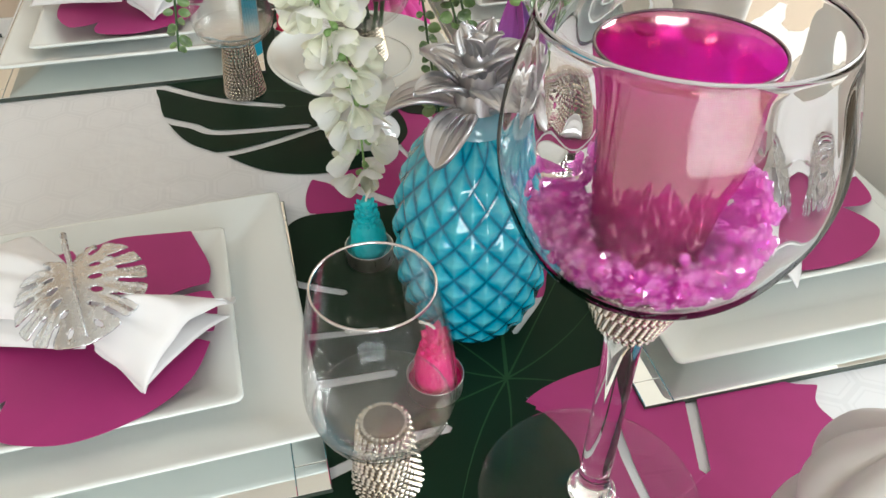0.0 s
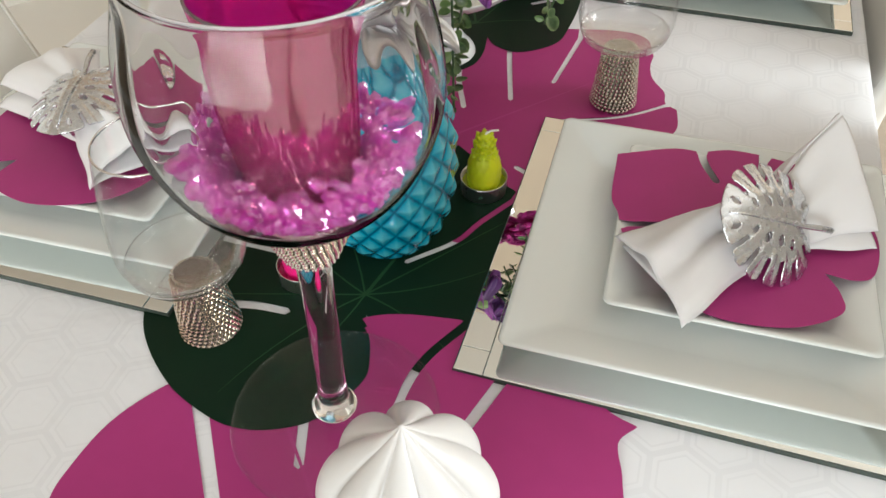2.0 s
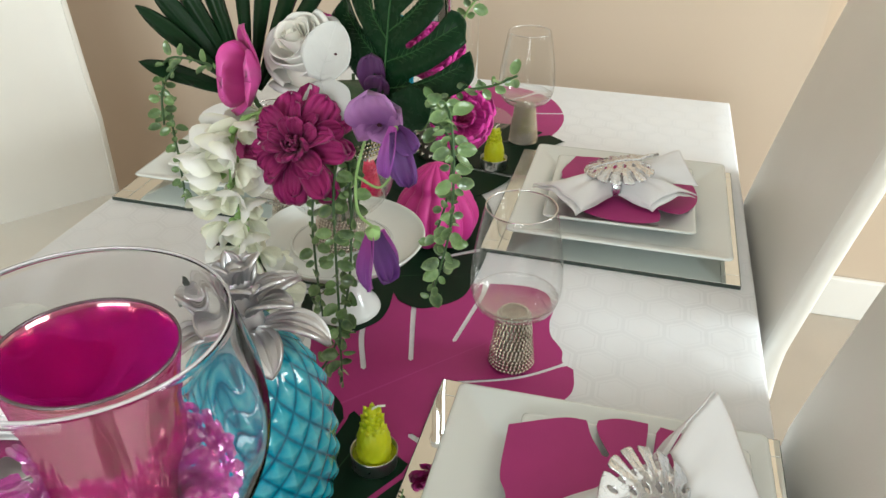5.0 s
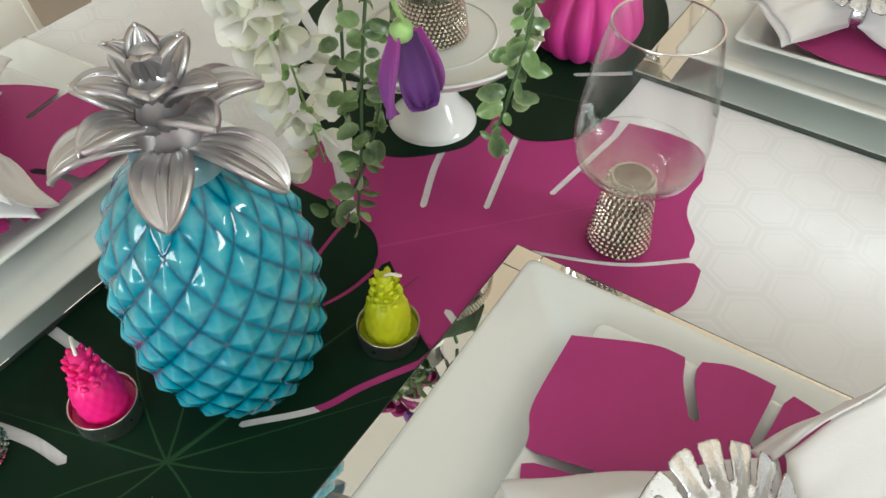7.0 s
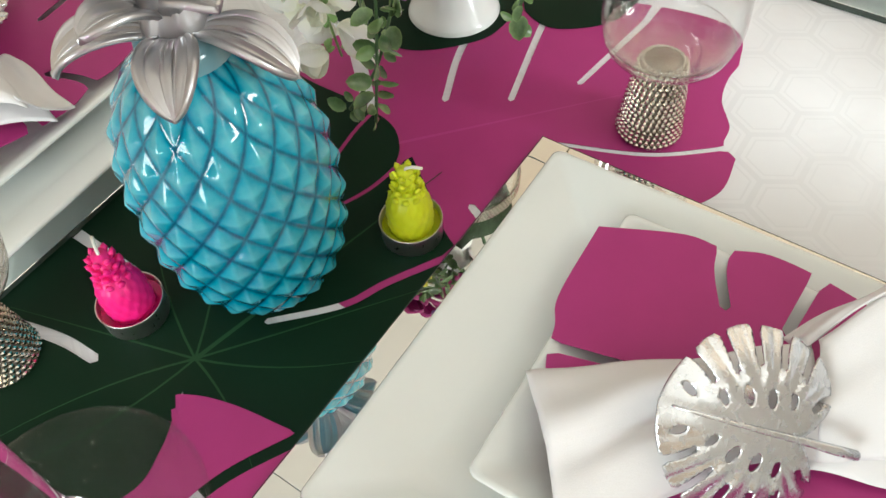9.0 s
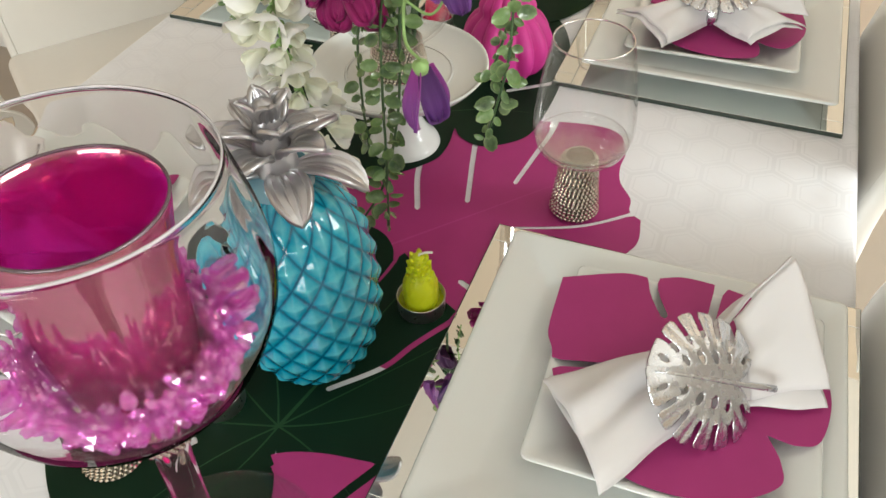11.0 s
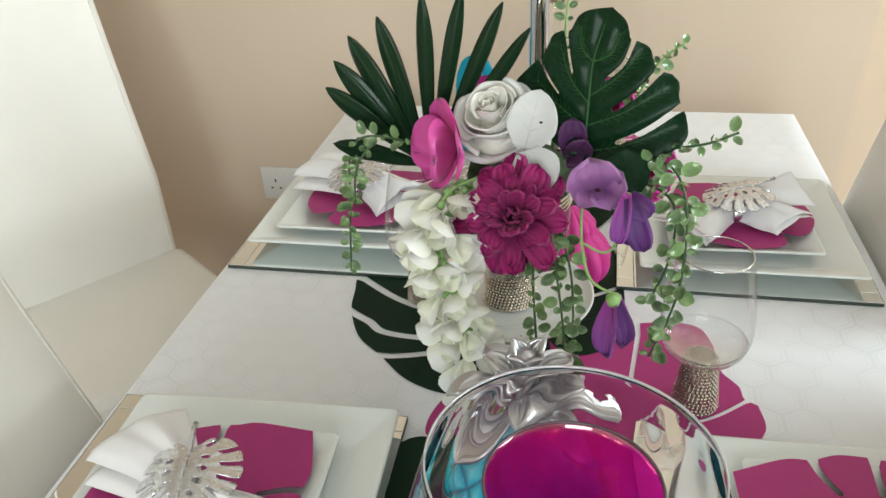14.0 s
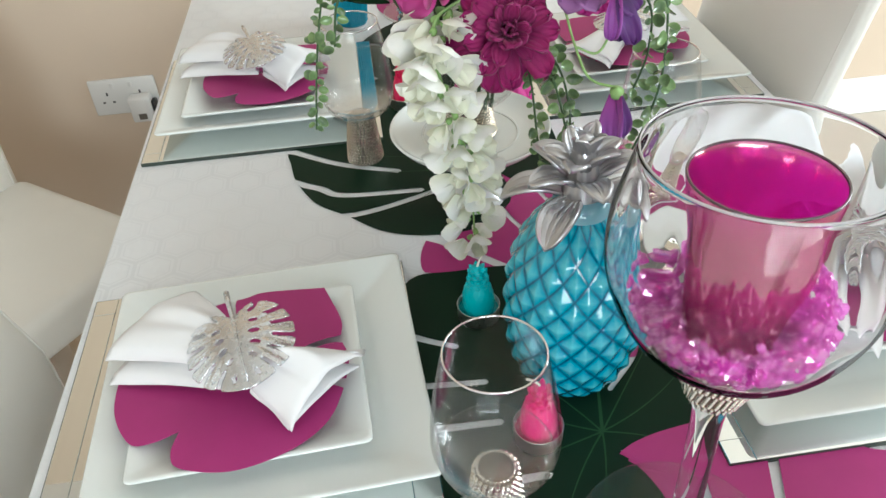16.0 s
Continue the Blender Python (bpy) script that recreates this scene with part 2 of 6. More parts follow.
def as_mesh(name, shape, mat, smooth=True):
    return shape if isinstance(shape, bpy.types.Mesh) else finish(name, shape, mat, smooth)


def part(name, shape, mat, parent, label="", m=None, smooth=True):
    ob = new(name, as_mesh(name, shape, mat, smooth))
    ob.parent = parent
    if m is not None:
        ob.matrix_local = m
    return tagged(ob, label)


def thing(name, label, category, m=None, group="", kind=""):
    ob = new(name)
    ob.empty_display_size = 0.02
    if m is not None:
        ob.matrix_world = m
    return tagged(ob, label, category, group, kind)


def solid(name, shape, mat, label, category, m=None, group="", kind="", smooth=True):
    ob = new(name, as_mesh(name, shape, mat, smooth))
    if m is not None:
        ob.matrix_world = m
    return tagged(ob, label, category, group, kind)


def box(x0, x1, y0, y1, z0, z1, bevel=0.0, seg=2):
    bm = bmesh.new()
    bmesh.ops.create_cube(bm, size=1)
    for v in bm.verts:
        v.co = Vector((x0 + (v.co.x + 0.5) * (x1 - x0), y0 + (v.co.y + 0.5) * (y1 - y0), z0 + (v.co.z + 0.5) * (z1 - z0)))
    if bevel:
        bmesh.ops.bevel(bm, geom=bm.edges[:], offset=bevel, segments=seg, affect="EDGES", profile=0.5)
    return bm


def rings(bm, loops, close=False, cap0=False, cap1=False):
    """Joins loops of points into a skin."""
    made = [[bm.verts.new(p) for p in lp] for lp in loops]
    n = len(made[0])
    pairs = list(zip(made, made[1:])) + ([(made[-1], made[0])] if close else [])
    for a, b in pairs:
        for i in range(n):
            j = (i + 1) % n
            bm.faces.new((a[i], a[j], b[j], b[i]))
    if cap0:
        bm.faces.new(made[0])
    if cap1:
        bm.faces.new(made[-1])
    return made


def lathe(profile, n=40, wave=None, close=False, cap0=False, cap1=False):
    """Turns (radius, height) rows round z; wave(a, r, z) scales the radius."""
    bm = bmesh.new()
    loops = []
    for r, z in profile:
        lp = []
        for i in range(n):
            a = 2 * math.pi * i / n
            k = wave(a, r, z) if wave else 1.0
            lp.append((r * k * math.cos(a), r * k * math.sin(a), z))
        loops.append(lp)
    rings(bm, loops, close, cap0, cap1)
    return bm


def tube(points, radius, n=6, bm=None):
    """A round rod along points; radius is a number or one for each point."""
    bm = bm or bmesh.new()
    pts = [Vector(p) for p in points]
    rad = radius if isinstance(radius, (list, tuple)) else [radius] * len(pts)
    loops, side = [], None
    for i, p in enumerate(pts):
        t = (pts[min(i + 1, len(pts) - 1)] - pts[max(i - 1, 0)]).normalized()
        if side is None:
            side = t.orthogonal().normalized()
        side = (side - t * side.dot(t)).normalized()
        up = t.cross(side)
        loops.append([p + rad[i] * (math.cos(2 * math.pi * k / n) * side + math.sin(2 * math.pi * k / n) * up) for k in range(n)])
    rings(bm, loops, cap0=True, cap1=True)
    return bm


def sheet(fn, nu, nv, thick=0.0):
    """A surface fn(u, v), u and v from 0 to 1, with a back face at thick behind it."""
    bm = bmesh.new()
    grid = [[bm.verts.new(fn(i / nu, j / nv)) for j in range(nv + 1)] for i in range(nu + 1)]
    for i in range(nu):
        for j in range(nv):
            bm.faces.new((grid[i][j], grid[i + 1][j], grid[i + 1][j + 1], grid[i][j + 1]))
    if thick:
        bm.normal_update()
        back = [[bm.verts.new(v.co - v.normal * thick) for v in row] for row in grid]
        for i in range(nu):
            for j in range(nv):
                bm.faces.new((back[i][j + 1], back[i + 1][j + 1], back[i + 1][j], back[i][j]))
        rim = [(i, 0) for i in range(nu)] + [(nu, j) for j in range(nv)] + [(i, nv) for i in range(nu, 0, -1)] + [(0, j) for j in range(nv, 0, -1)]
        for (a, b), (c, d) in zip(rim, rim[1:] + rim[:1]):
            bm.faces.new((grid[a][b], back[a][b], back[c][d], grid[c][d]))
    return bm


def spline(points, n):
    """Catmull-Rom through the points, n samples in each span."""
    p = [Vector(q) for q in points]
    p = [2 * p[0] - p[1]] + p + [2 * p[-1] - p[-2]]
    out = []
    for i in range(1, len(p) - 2):
        for k in range(n):
            t = k / n
            out.append(0.5 * ((2 * p[i]) + (p[i + 1] - p[i - 1]) * t + (2 * p[i - 1] - 5 * p[i] + 4 * p[i + 1] - p[i + 2]) * t * t
                              + (3 * p[i] - p[i - 1] - 3 * p[i + 1] + p[i + 2]) * t ** 3))
    out.append(p[-2])
    return out


def split_leaf(rim, slits, corners=()):
    """Outline of a split leaf: a smooth closed rim through the given points, sharp at the corners named by number, cut by slits.
    A slit runs from its mouth on the rim inwards over any bends to its round end; its last number is its width."""
    pts = [Vector((x, y, 0)) for x, y in rim]
    n = len(pts)
    line = []
    for i in range(n):
        p0, p1, p2, p3 = pts[i - 1], pts[i], pts[(i + 1) % n], pts[(i + 2) % n]
        if i in corners:
            p0 = 2 * p1 - p2
        if (i + 1) % n in corners:
            p3 = 2 * p2 - p1
        for k in range(14):
            t = k / 14
            line.append(0.5 * (2 * p1 + (p2 - p0) * t + (2 * p0 - 5 * p1 + 4 * p2 - p3) * t * t + (3 * p1 - p0 - 3 * p2 + p3) * t ** 3))
    total = len(line)
    drop, bridge = set(), {}
    for *path, w in slits:
        way = spline([Vector((*q, 0)) for q in path], 8)
        hit = min(((i, j) for i in range(len(way)) for j in range(total)), key=lambda c: (way[c[0]] - line[c[1]]).length)
        m = hit[1]
        way = [line[m]] + [q for q in way[hit[0] + 1:] if (q - line[m]).length > w * 0.6]
        d = next(k for k in range(1, 60) if (line[(m + k) % total] - line[m]).length > w * 0.6)
        e = next(k for k in range(1, 60) if (line[(m - k) % total] - line[m]).length > w * 0.6)
        gone = [(m + j) % total for j in range(1 - e, d)]
        drop.update(gone)
        entry = line[(m - e) % total]
        one, two = [], []
        for i, q in enumerate(way[1:], 1):
            tangent = (way[min(i + 1, len(way) - 1)] - way[i - 1]).normalized()
            side = Vector((-tangent.y, tangent.x, 0)) * w * 0.5 * (1.0 - 0.2 * i / len(way))
            one.append(q + side)
            two.append(q - side)
        if (one[0] - entry).length > (two[0] - entry).length:
            one, two = two, one
        tangent = (way[-1] - way[-2]).normalized()
        bridge[gone[0]] = one[:-1] + [one[-1] - tangent * w * 0.25, way[-1] + tangent * w * 0.12, two[-1] - tangent * w * 0.25] + two[-2::-1]
    out = []
    for j in range(total):
        if j in bridge:
            out += bridge[j]
        if j not in drop:
            out.append(line[j])
    return out


def flat_leaf(outline, thick, lift=None, cuts=0):
    """A cut-out sheet of that outline; lift(x, y) raises it."""
    bm = bmesh.new()
    n = len(outline)
    spots, _, tris, *_ = delaunay_2d_cdt([Vector((p[0], p[1])) for p in outline], [(i, (i + 1) % n) for i in range(n)], [], 1, 1e-6)
    corners = [bm.verts.new((p.x, p.y, 0)) for p in spots]
    for tri in tris:
        bm.faces.new([corners[i] for i in tri])
    if cuts:
        bmesh.ops.subdivide_edges(bm, edges=bm.edges[:], cuts=cuts, use_grid_fill=True)
        bmesh.ops.triangulate(bm, faces=bm.faces[:])
    if lift:
        for v in bm.verts:
            v.co.z += lift(v.co.x, v.co.y)
    bmesh.ops.recalc_face_normals(bm, faces=bm.faces)
    if bm.faces[0].normal.z < 0:
        bmesh.ops.reverse_faces(bm, faces=bm.faces[:])
    r = bmesh.ops.extrude_face_region(bm, geom=bm.faces[:])
    for g in r["geom"]:
        if isinstance(g, bmesh.types.BMVert):
            g.co.z += thick
    return bm


def cast_leaf(outline, pitch, height, thick, holes=()):
    """A bent sheet of that outline, finely meshed; height(x, y) shapes it. A hole is (x, y, half length, half width, degrees)."""
    def in_hole(p):
        for hx, hy, a, b, deg in holes:
            q = Matrix.Rotation(-radians(deg), 2) @ Vector((p.x - hx, p.y - hy))
            if (q.x / a) ** 2 + (q.y / b) ** 2 < 1:
                return True
        return False

    loops = [outline]
    for hx, hy, a, b, deg in holes:
        c, d = math.cos(radians(deg)), math.sin(radians(deg))
        loops.append([(hx + a * math.cos(g) * c - b * math.sin(g) * d, hy + a * math.cos(g) * d + b * math.sin(g) * c) for g in [2 * math.pi * i / 14 for i in range(14)]])
    spots, edges = [], []
    for lp in loops:
        n0, n = len(spots), len(lp)
        spots += [Vector((p[0], p[1])) for p in lp]
        edges += [(n0 + i, n0 + (i + 1) % n) for i in range(n)]
    x0, x1 = min(p[0] for p in outline), max(p[0] for p in outline)
    y0, y1 = min(p[1] for p in outline), max(p[1] for p in outline)
    spots += [Vector((x0 + pitch * (i + 0.3 * (j % 2)), y0 + pitch * j)) for i in range(int((x1 - x0) / pitch) + 1) for j in range(int((y1 - y0) / pitch) + 1)]
    made, _, tris, *_ = delaunay_2d_cdt(spots, edges, [], 1, 1e-6)
    bm = bmesh.new()
    vs = [bm.verts.new((p.x, p.y, height(p.x, p.y))) for p in made]
    for tri in tris:
        if not in_hole((made[tri[0]] + made[tri[1]] + made[tri[2]]) / 3):
            bm.faces.new([vs[i] for i in tri])
    bmesh.ops.delete(bm, geom=[v for v in bm.verts if not v.link_faces], context="VERTS")
    for g in bmesh.ops.extrude_face_region(bm, geom=bm.faces[:])["geom"]:
        if isinstance(g, bmesh.types.BMVert):
            g.co.z -= thick
    return bm


def heading(x, y, z, deg, scale=1.0):
    return Matrix.Translation((x, y, z)) @ Matrix.Rotation(radians(deg), 4, "Z") @ Matrix.Scale(scale, 4)


def square_dish(size, well, height, thick, corner=0.006):
    """A square plate with a raised sloping rim."""
    def loop(half, z, c):
        pts = []
        for k, (sx, sy) in enumerate(((1, 1), (-1, 1), (-1, -1), (1, -1))):
            for s in range(5):
                a = math.pi / 2 * (k + s / 4)
                pts.append((sx * (half - c) + c * math.cos(a), sy * (half - c) + c * math.sin(a), z))
        return pts
    h, w = size / 2, well / 2
    rows = [(w * 0.96, 0.0, 0.004), (w, 0.0015, corner), (h - 0.003, height - thick, corner), (h - 0.0008, height - thick * 0.6, corner),
            (h, height - thick * 0.25, corner), (h - 0.001, height, corner), (h - 0.004, height - 0.0002, corner),
            (w + 0.004, thick + 0.0016, corner), (w, thick + 0.0004, corner), (w - 0.006, thick, 0.004), (w * 0.5, thick, 0.004)]
    bm = bmesh.new()
    rings(bm, [loop(*r) for r in rows], cap0=True, cap1=True)
    return bm


def bead_mesh(bm, spots, radius):
    """Small faceted round stones at the spots."""
    base = bmesh.new()
    bmesh.ops.create_icosphere(base, subdivisions=1, radius=1)
    vs = [v.co.copy() for v in base.verts]
    fs = [[v.index for v in f.verts] for f in base.faces]
    base.free()
    for p in spots:
        made = [bm.verts.new(Vector(p) + radius * c) for c in vs]
        for f in fs:
            bm.faces.new([made[i] for i in f])
    return bm


def cone_spots(r0, r1, z0, z1, pitch):
    """Rows of stones wound round a cone."""
    out = []
    rows = max(2, int(abs(math.hypot(z1 - z0, r1 - r0)) / (pitch * 0.88)))
    for k in range(rows + 1):
        f = k / rows
        r, z = r0 + (r1 - r0) * f, z0 + (z1 - z0) * f
        n = max(5, int(2 * math.pi * r / pitch))
        for i in range(n):
            a = 2 * math.pi * (i + 0.5 * (k % 2)) / n
            out.append((r * math.cos(a), r * math.sin(a), z))
    return out
# ---- the room ----
W, EA, S, N = ROOM
HI = 2.4


def structure(name, bm, mat, label, category):
    return solid(name, bm, mat, label, category, kind="structure", smooth=False)


structure("floor", box(W - 0.2, EA + 0.2, S - 0.2, N + 0.8, -0.12, 0.0), FLOOR, "plain beige short-pile carpet floor", "floor")
structure("ceiling", box(W - 0.2, EA + 0.2, S - 0.2, N + 0.8, HI, HI + 0.12), CEIL, "plain white painted ceiling", "ceiling")
structure("wall_north", box(W, 0.58, N, N + 0.14, 0, HI), WALL, "warm beige painted wall behind the table", "wall")
structure("wall_recess", box(0.583, EA + 0.2, N + 0.32, N + 0.46, 0, HI), WALL_LIGHT, "lighter cream wall of the recess", "wall")
structure("wall_return", box(0.44, 0.58, N + 0.142, N + 0.46, 0, HI), WALL_LIGHT, "cream side of the projecting wall", "wall")
structure("wall_west", box(W - 0.14, W - 0.002, S, N + 0.14, 0, HI), WALL, "warm beige painted side wall", "wall")


def holed_wall(name, along, a0, a1, fixed, out, h0, h1, z0, z1, mat, label):
    """A wall with one window opening, from four butted blocks in one mesh."""
    bm = bmesh.new()
    for p0, p1, q0, q1 in ((a0, h0, 0, HI), (h1, a1, 0, HI), (h0, h1, 0, z0), (h0, h1, z1, HI)):
        lo, hi = min(fixed, out), max(fixed, out)
        b = box(p0, p1, lo, hi, q0, q1) if along == "x" else box(lo, hi, p0, p1, q0, q1)
        me = bpy.data.meshes.new("block")
        b.to_mesh(me)
        b.free()
        bm.from_mesh(me)
        bpy.data.meshes.remove(me)
    return structure(name, bm, mat, label, "wall")


holed_wall("wall_south", "x", W, EA, S, S - 0.16, -1.2, 1.4, 0.8, 2.25, WALL, "warm beige wall with a wide window")
holed_wall("wall_east", "y", S, N + 0.32, EA, EA + 0.16, -0.5, 1.2, 0.85, 2.15, WALL, "warm beige wall with a window")


def window(name, along, h0, h1, z0, z1, at, bars):
    ob = thing(name, "white framed window with clear panes", "window", kind="structure")
    t, d = 0.05, 0.06

    def bar(nm, a0, a1, b0, b1, mat=SKIRT, dd=d):
        bm = box(a0, a1, at - dd / 2, at + dd / 2, b0, b1, 0.004 if dd == d else 0) if along == "x" else box(at - dd / 2, at + dd / 2, a0, a1, b0, b1, 0.004 if dd == d else 0)
        return part(nm, bm, mat, ob, smooth=False)

    bar("window_frame", h0, h1, z0, z0 + t)
    bar("window_frame", h0, h1, z1 - t, z1)
    step = (h1 - h0 - t) / bars
    for i in range(bars + 1):
        bar("window_frame", h0 + i * step, h0 + i * step + t, z0 + t, z1 - t)
    return ob


window("window_1", "x", -1.2, 1.4, 0.8, 2.25, S - 0.1, 3)
window("window_2", "y", -0.5, 1.2, 0.85, 2.15, EA + 0.1, 2)
for nm, bm in (("baseboard_north", box(W, 0.58, N - 0.018, N - 0.001, 0, 0.12, 0.004)), ("baseboard_recess", box(0.59, EA, N + 0.30, N + 0.319, 0, 0.12, 0.004)),
               ("baseboard_west", box(W, W + 0.018, S + 0.02, N - 0.02, 0, 0.12, 0.004)), ("baseboard_east", box(EA - 0.018, EA - 0.001, S + 0.02, N + 0.30, 0, 0.12, 0.004))):
    structure(nm, bm, SKIRT, "white glossy painted skirting board", "baseboard")


def socket_plate():
    ob = thing("wall_socket", "white double plug socket on the beige wall", "socket", Matrix.Translation((-0.746, N - 0.001, 0.421)))
    part("plate", box(0, 0.147, -0.009, 0, 0, 0.086, 0.003), PLASTIC, ob)
    for x in (0.036, 0.109):
        for dx, dz, w, h in ((0, 0.034, 0.004, 0.008), (-0.011, 0.014, 0.006, 0.004), (0.011, 0.014, 0.006, 0.004)):
            part("pin_hole", box(x + dx - w / 2, x + dx + w / 2, -0.0096, -0.0088, 0.018 + dz - h / 2, 0.018 + dz + h / 2), DARK, ob, smooth=False)
        part("rocker_switch", box(x + 0.016 * (1 if x < 0.07 else -1) - 0.004, x + 0.016 * (1 if x < 0.07 else -1) + 0.004, -0.012, -0.009, 0.066, 0.079, 0.001), PLASTIC, ob)
    plug = thing("plug_adapter", "white plug-in adapter in the wall socket", "plug", Matrix.Translation((-0.637, N - 0.0105, 0.441)))
    part("body", box(-0.024, 0.024, -0.034, 0, -0.030, 0.030, 0.005), PLASTIC, plug)
    part("rating_label", box(-0.008, 0.010, -0.0345, -0.0338, -0.022, -0.008), STONE_CORE, plug, "small grey printed label", smooth=False)
    part("cable_end", box(0.0245, 0.036, -0.028, -0.006, -0.012, 0.018, 0.004), DARK, plug, "black plug end")


socket_plate()

# ---- table and cloth ----
HALF, FAR, NEAR, MID = 0.4225, 1.170, -0.62, -0.005


def dining_table():
    ob = thing("dining_table", "dining table hidden under a white cloth", "table", Matrix.Translation((MID, 0, 0)))
    part("tabletop", box(-HALF + 0.004, HALF - 0.004, NEAR + 0.004, FAR - 0.004, TOP - 0.034, TOP - 0.003, 0.004), WOOD, ob)
    for x in (-HALF + 0.08, HALF - 0.08):
        for y in (NEAR + 0.08, FAR - 0.08):
            part("leg", box(x - 0.03, x + 0.03, y - 0.03, y + 0.03, 0, TOP - 0.035, 0.004), WOOD, ob)


def tablecloth():
    """One sheet: flat top, rounded edge, and a hanging skirt with soft waves."""
    bm = bmesh.new()
    nx, ny = 10, 18
    loops = []
    steps = [(0.0, 0.0), (0.002, 0.0008), (0.004, 0.003), (0.0055, 0.007), (0.006, 0.02), (0.006, 0.07), (0.006, 0.14), (0.006, 0.20)]
    def edge_points(out, down, wave):
        hx, y0, y1 = HALF + out - 0.005, NEAR - out + 0.005, FAR + out - 0.005
        pts = []
        for i in range(60):
            pts.append((-hx + 2 * hx * i / 60, y0))
        for i in range(120):
            pts.append((hx, y0 + (y1 - y0) * i / 120))
        for i in range(60):
            pts.append((hx - 2 * hx * i / 60, y1))
        for i in range(120):
            pts.append((-hx, y1 - (y1 - y0) * i / 120))
        lp = []
        for k, (x, y) in enumerate(pts):
            w = wave * (math.sin(k * 0.42) + 0.6 * math.sin(k * 0.19 + 1)) * 0.004
            sx = w if abs(abs(x) - hx) < 1e-6 else 0
            sy = w if abs(y - y0) < 1e-6 or abs(y - y1) < 1e-6 else 0
            lp.append((x + (sx if x > 0 else -sx), y + (sy if y > 0.3 else -sy), TOP - down))
        return lp
    for out, down in steps:
        loops.append(edge_points(out, down, min(1, down / 0.14) * 0.6))
    made = rings(bm, loops)
    bm.faces.new(made[0])
    return solid("tablecloth", bm, CLOTH, "white damask tablecloth with a woven hexagon pattern", "tablecloth", Matrix.Translation((MID, 0, 0)))


dining_table()
tablecloth()

# ---- runner of big card leaves along the middle ----


def card_leaf(name, at, rim, slits, mat, z, label, corners=(), lift=None, heart=None, veins=()):
    """A flat card leaf: its rim and slits are laid out on the table, at is its middle. Veins are (degrees, length) from the heart."""
    ob = thing(name, label, "paper leaf", Matrix.Translation((*at, z)), group="card leaves of the table runner")
    local = lambda p: (p[0] - at[0], p[1] - at[1])
    cut = [tuple(q if isinstance(q, float) else local(q) for q in slit) for slit in slits]
    raised = (lambda x, y: lift(x + at[0], y + at[1])) if lift else None
    part("cut_sheet", flat_leaf(split_leaf([local(p) for p in rim], cut, corners), 0.0004, raised, 2 if lift else 0), mat, ob, smooth=False)
    hx, hy = local(heart or at)
    bm = bmesh.new()
    for k, (deg, ln) in enumerate(veins):
        w0 = 0.0015 if k == 0 else 0.0008
        pts = []
        for i in range(9):
            f = i / 8
            b = radians(deg + 14 * f * math.sin(2.1 * k))
            pts.append((Vector((hx + math.cos(b) * f * ln, hy + math.sin(b) * f * ln, 0)), w0 * (1 - 0.8 * f)))
        va = []
        for i, (p, w) in enumerate(pts):
            q = pts[min(i + 1, 8)][0] - pts[max(i - 1, 0)][0]
            s = Vector((-q.y, q.x, 0)).normalized() * w
            up = Vector((0, 0, 0.00045 + 0.00003 * k + (raised(p.x, p.y) if raised else 0)))
            va.append((bm.verts.new(p + s + up), bm.verts.new(p - s + up)))
        for (a0, a1), (b0, b1) in zip(va, va[1:]):
            bm.faces.new((a0, a1, b1, b0))
    if veins:
        part("printed_vein", bm, GREEN_VEIN if mat == GREEN_CARD else MAGENTA_VEIN, ob, "slightly paler printed veins", smooth=False)
    return ob


Z1, Z2 = TOP + 0.0006, TOP + 0.0014
MG = "magenta card monstera leaf lying flat on the cloth"
GN = "dark green card monstera leaf lying flat on the cloth"
# near leaf: tucked under one lobe of the green leaf and over the other
card_leaf("magenta_card_leaf", (0.06, -0.10),
          [(0.036, 0.026), (0.065, 0.038), (0.104, 0.0445), (0.150, 0.040), (0.190, 0.022), (0.221, -0.001), (0.242, -0.0085), (0.232, -0.024), (0.238, -0.048), (0.241, -0.076), (0.226, -0.100),
           (0.190, -0.155), (0.130, -0.205), (0.050, -0.238), (-0.020, -0.240), (-0.072, -0.215), (-0.098, -0.170), (-0.101, -0.140), (-0.094, -0.102), (-0.072, -0.065), (-0.040, -0.035), (0.0, -0.004)],
          [((0.1125, 0.046), (0.088, -0.008), (0.085, -0.082), 0.0075), ((0.160, 0.040), (0.130, -0.056), 0.009), ((-0.062, -0.052), (0.0, -0.138), 0.011), ((0.006, 0.0), (0.040, -0.100), 0.008)],
          MAGENTA_CARD, Z1, MG, (2, 6), lift=lambda x, y: 0.0018 * max(0.0, min(1.0, ((x - 0.035) + 0.9 * (y - 0.022)) / 0.006)), heart=(-0.02, -0.03), veins=((-48, 0.20),))
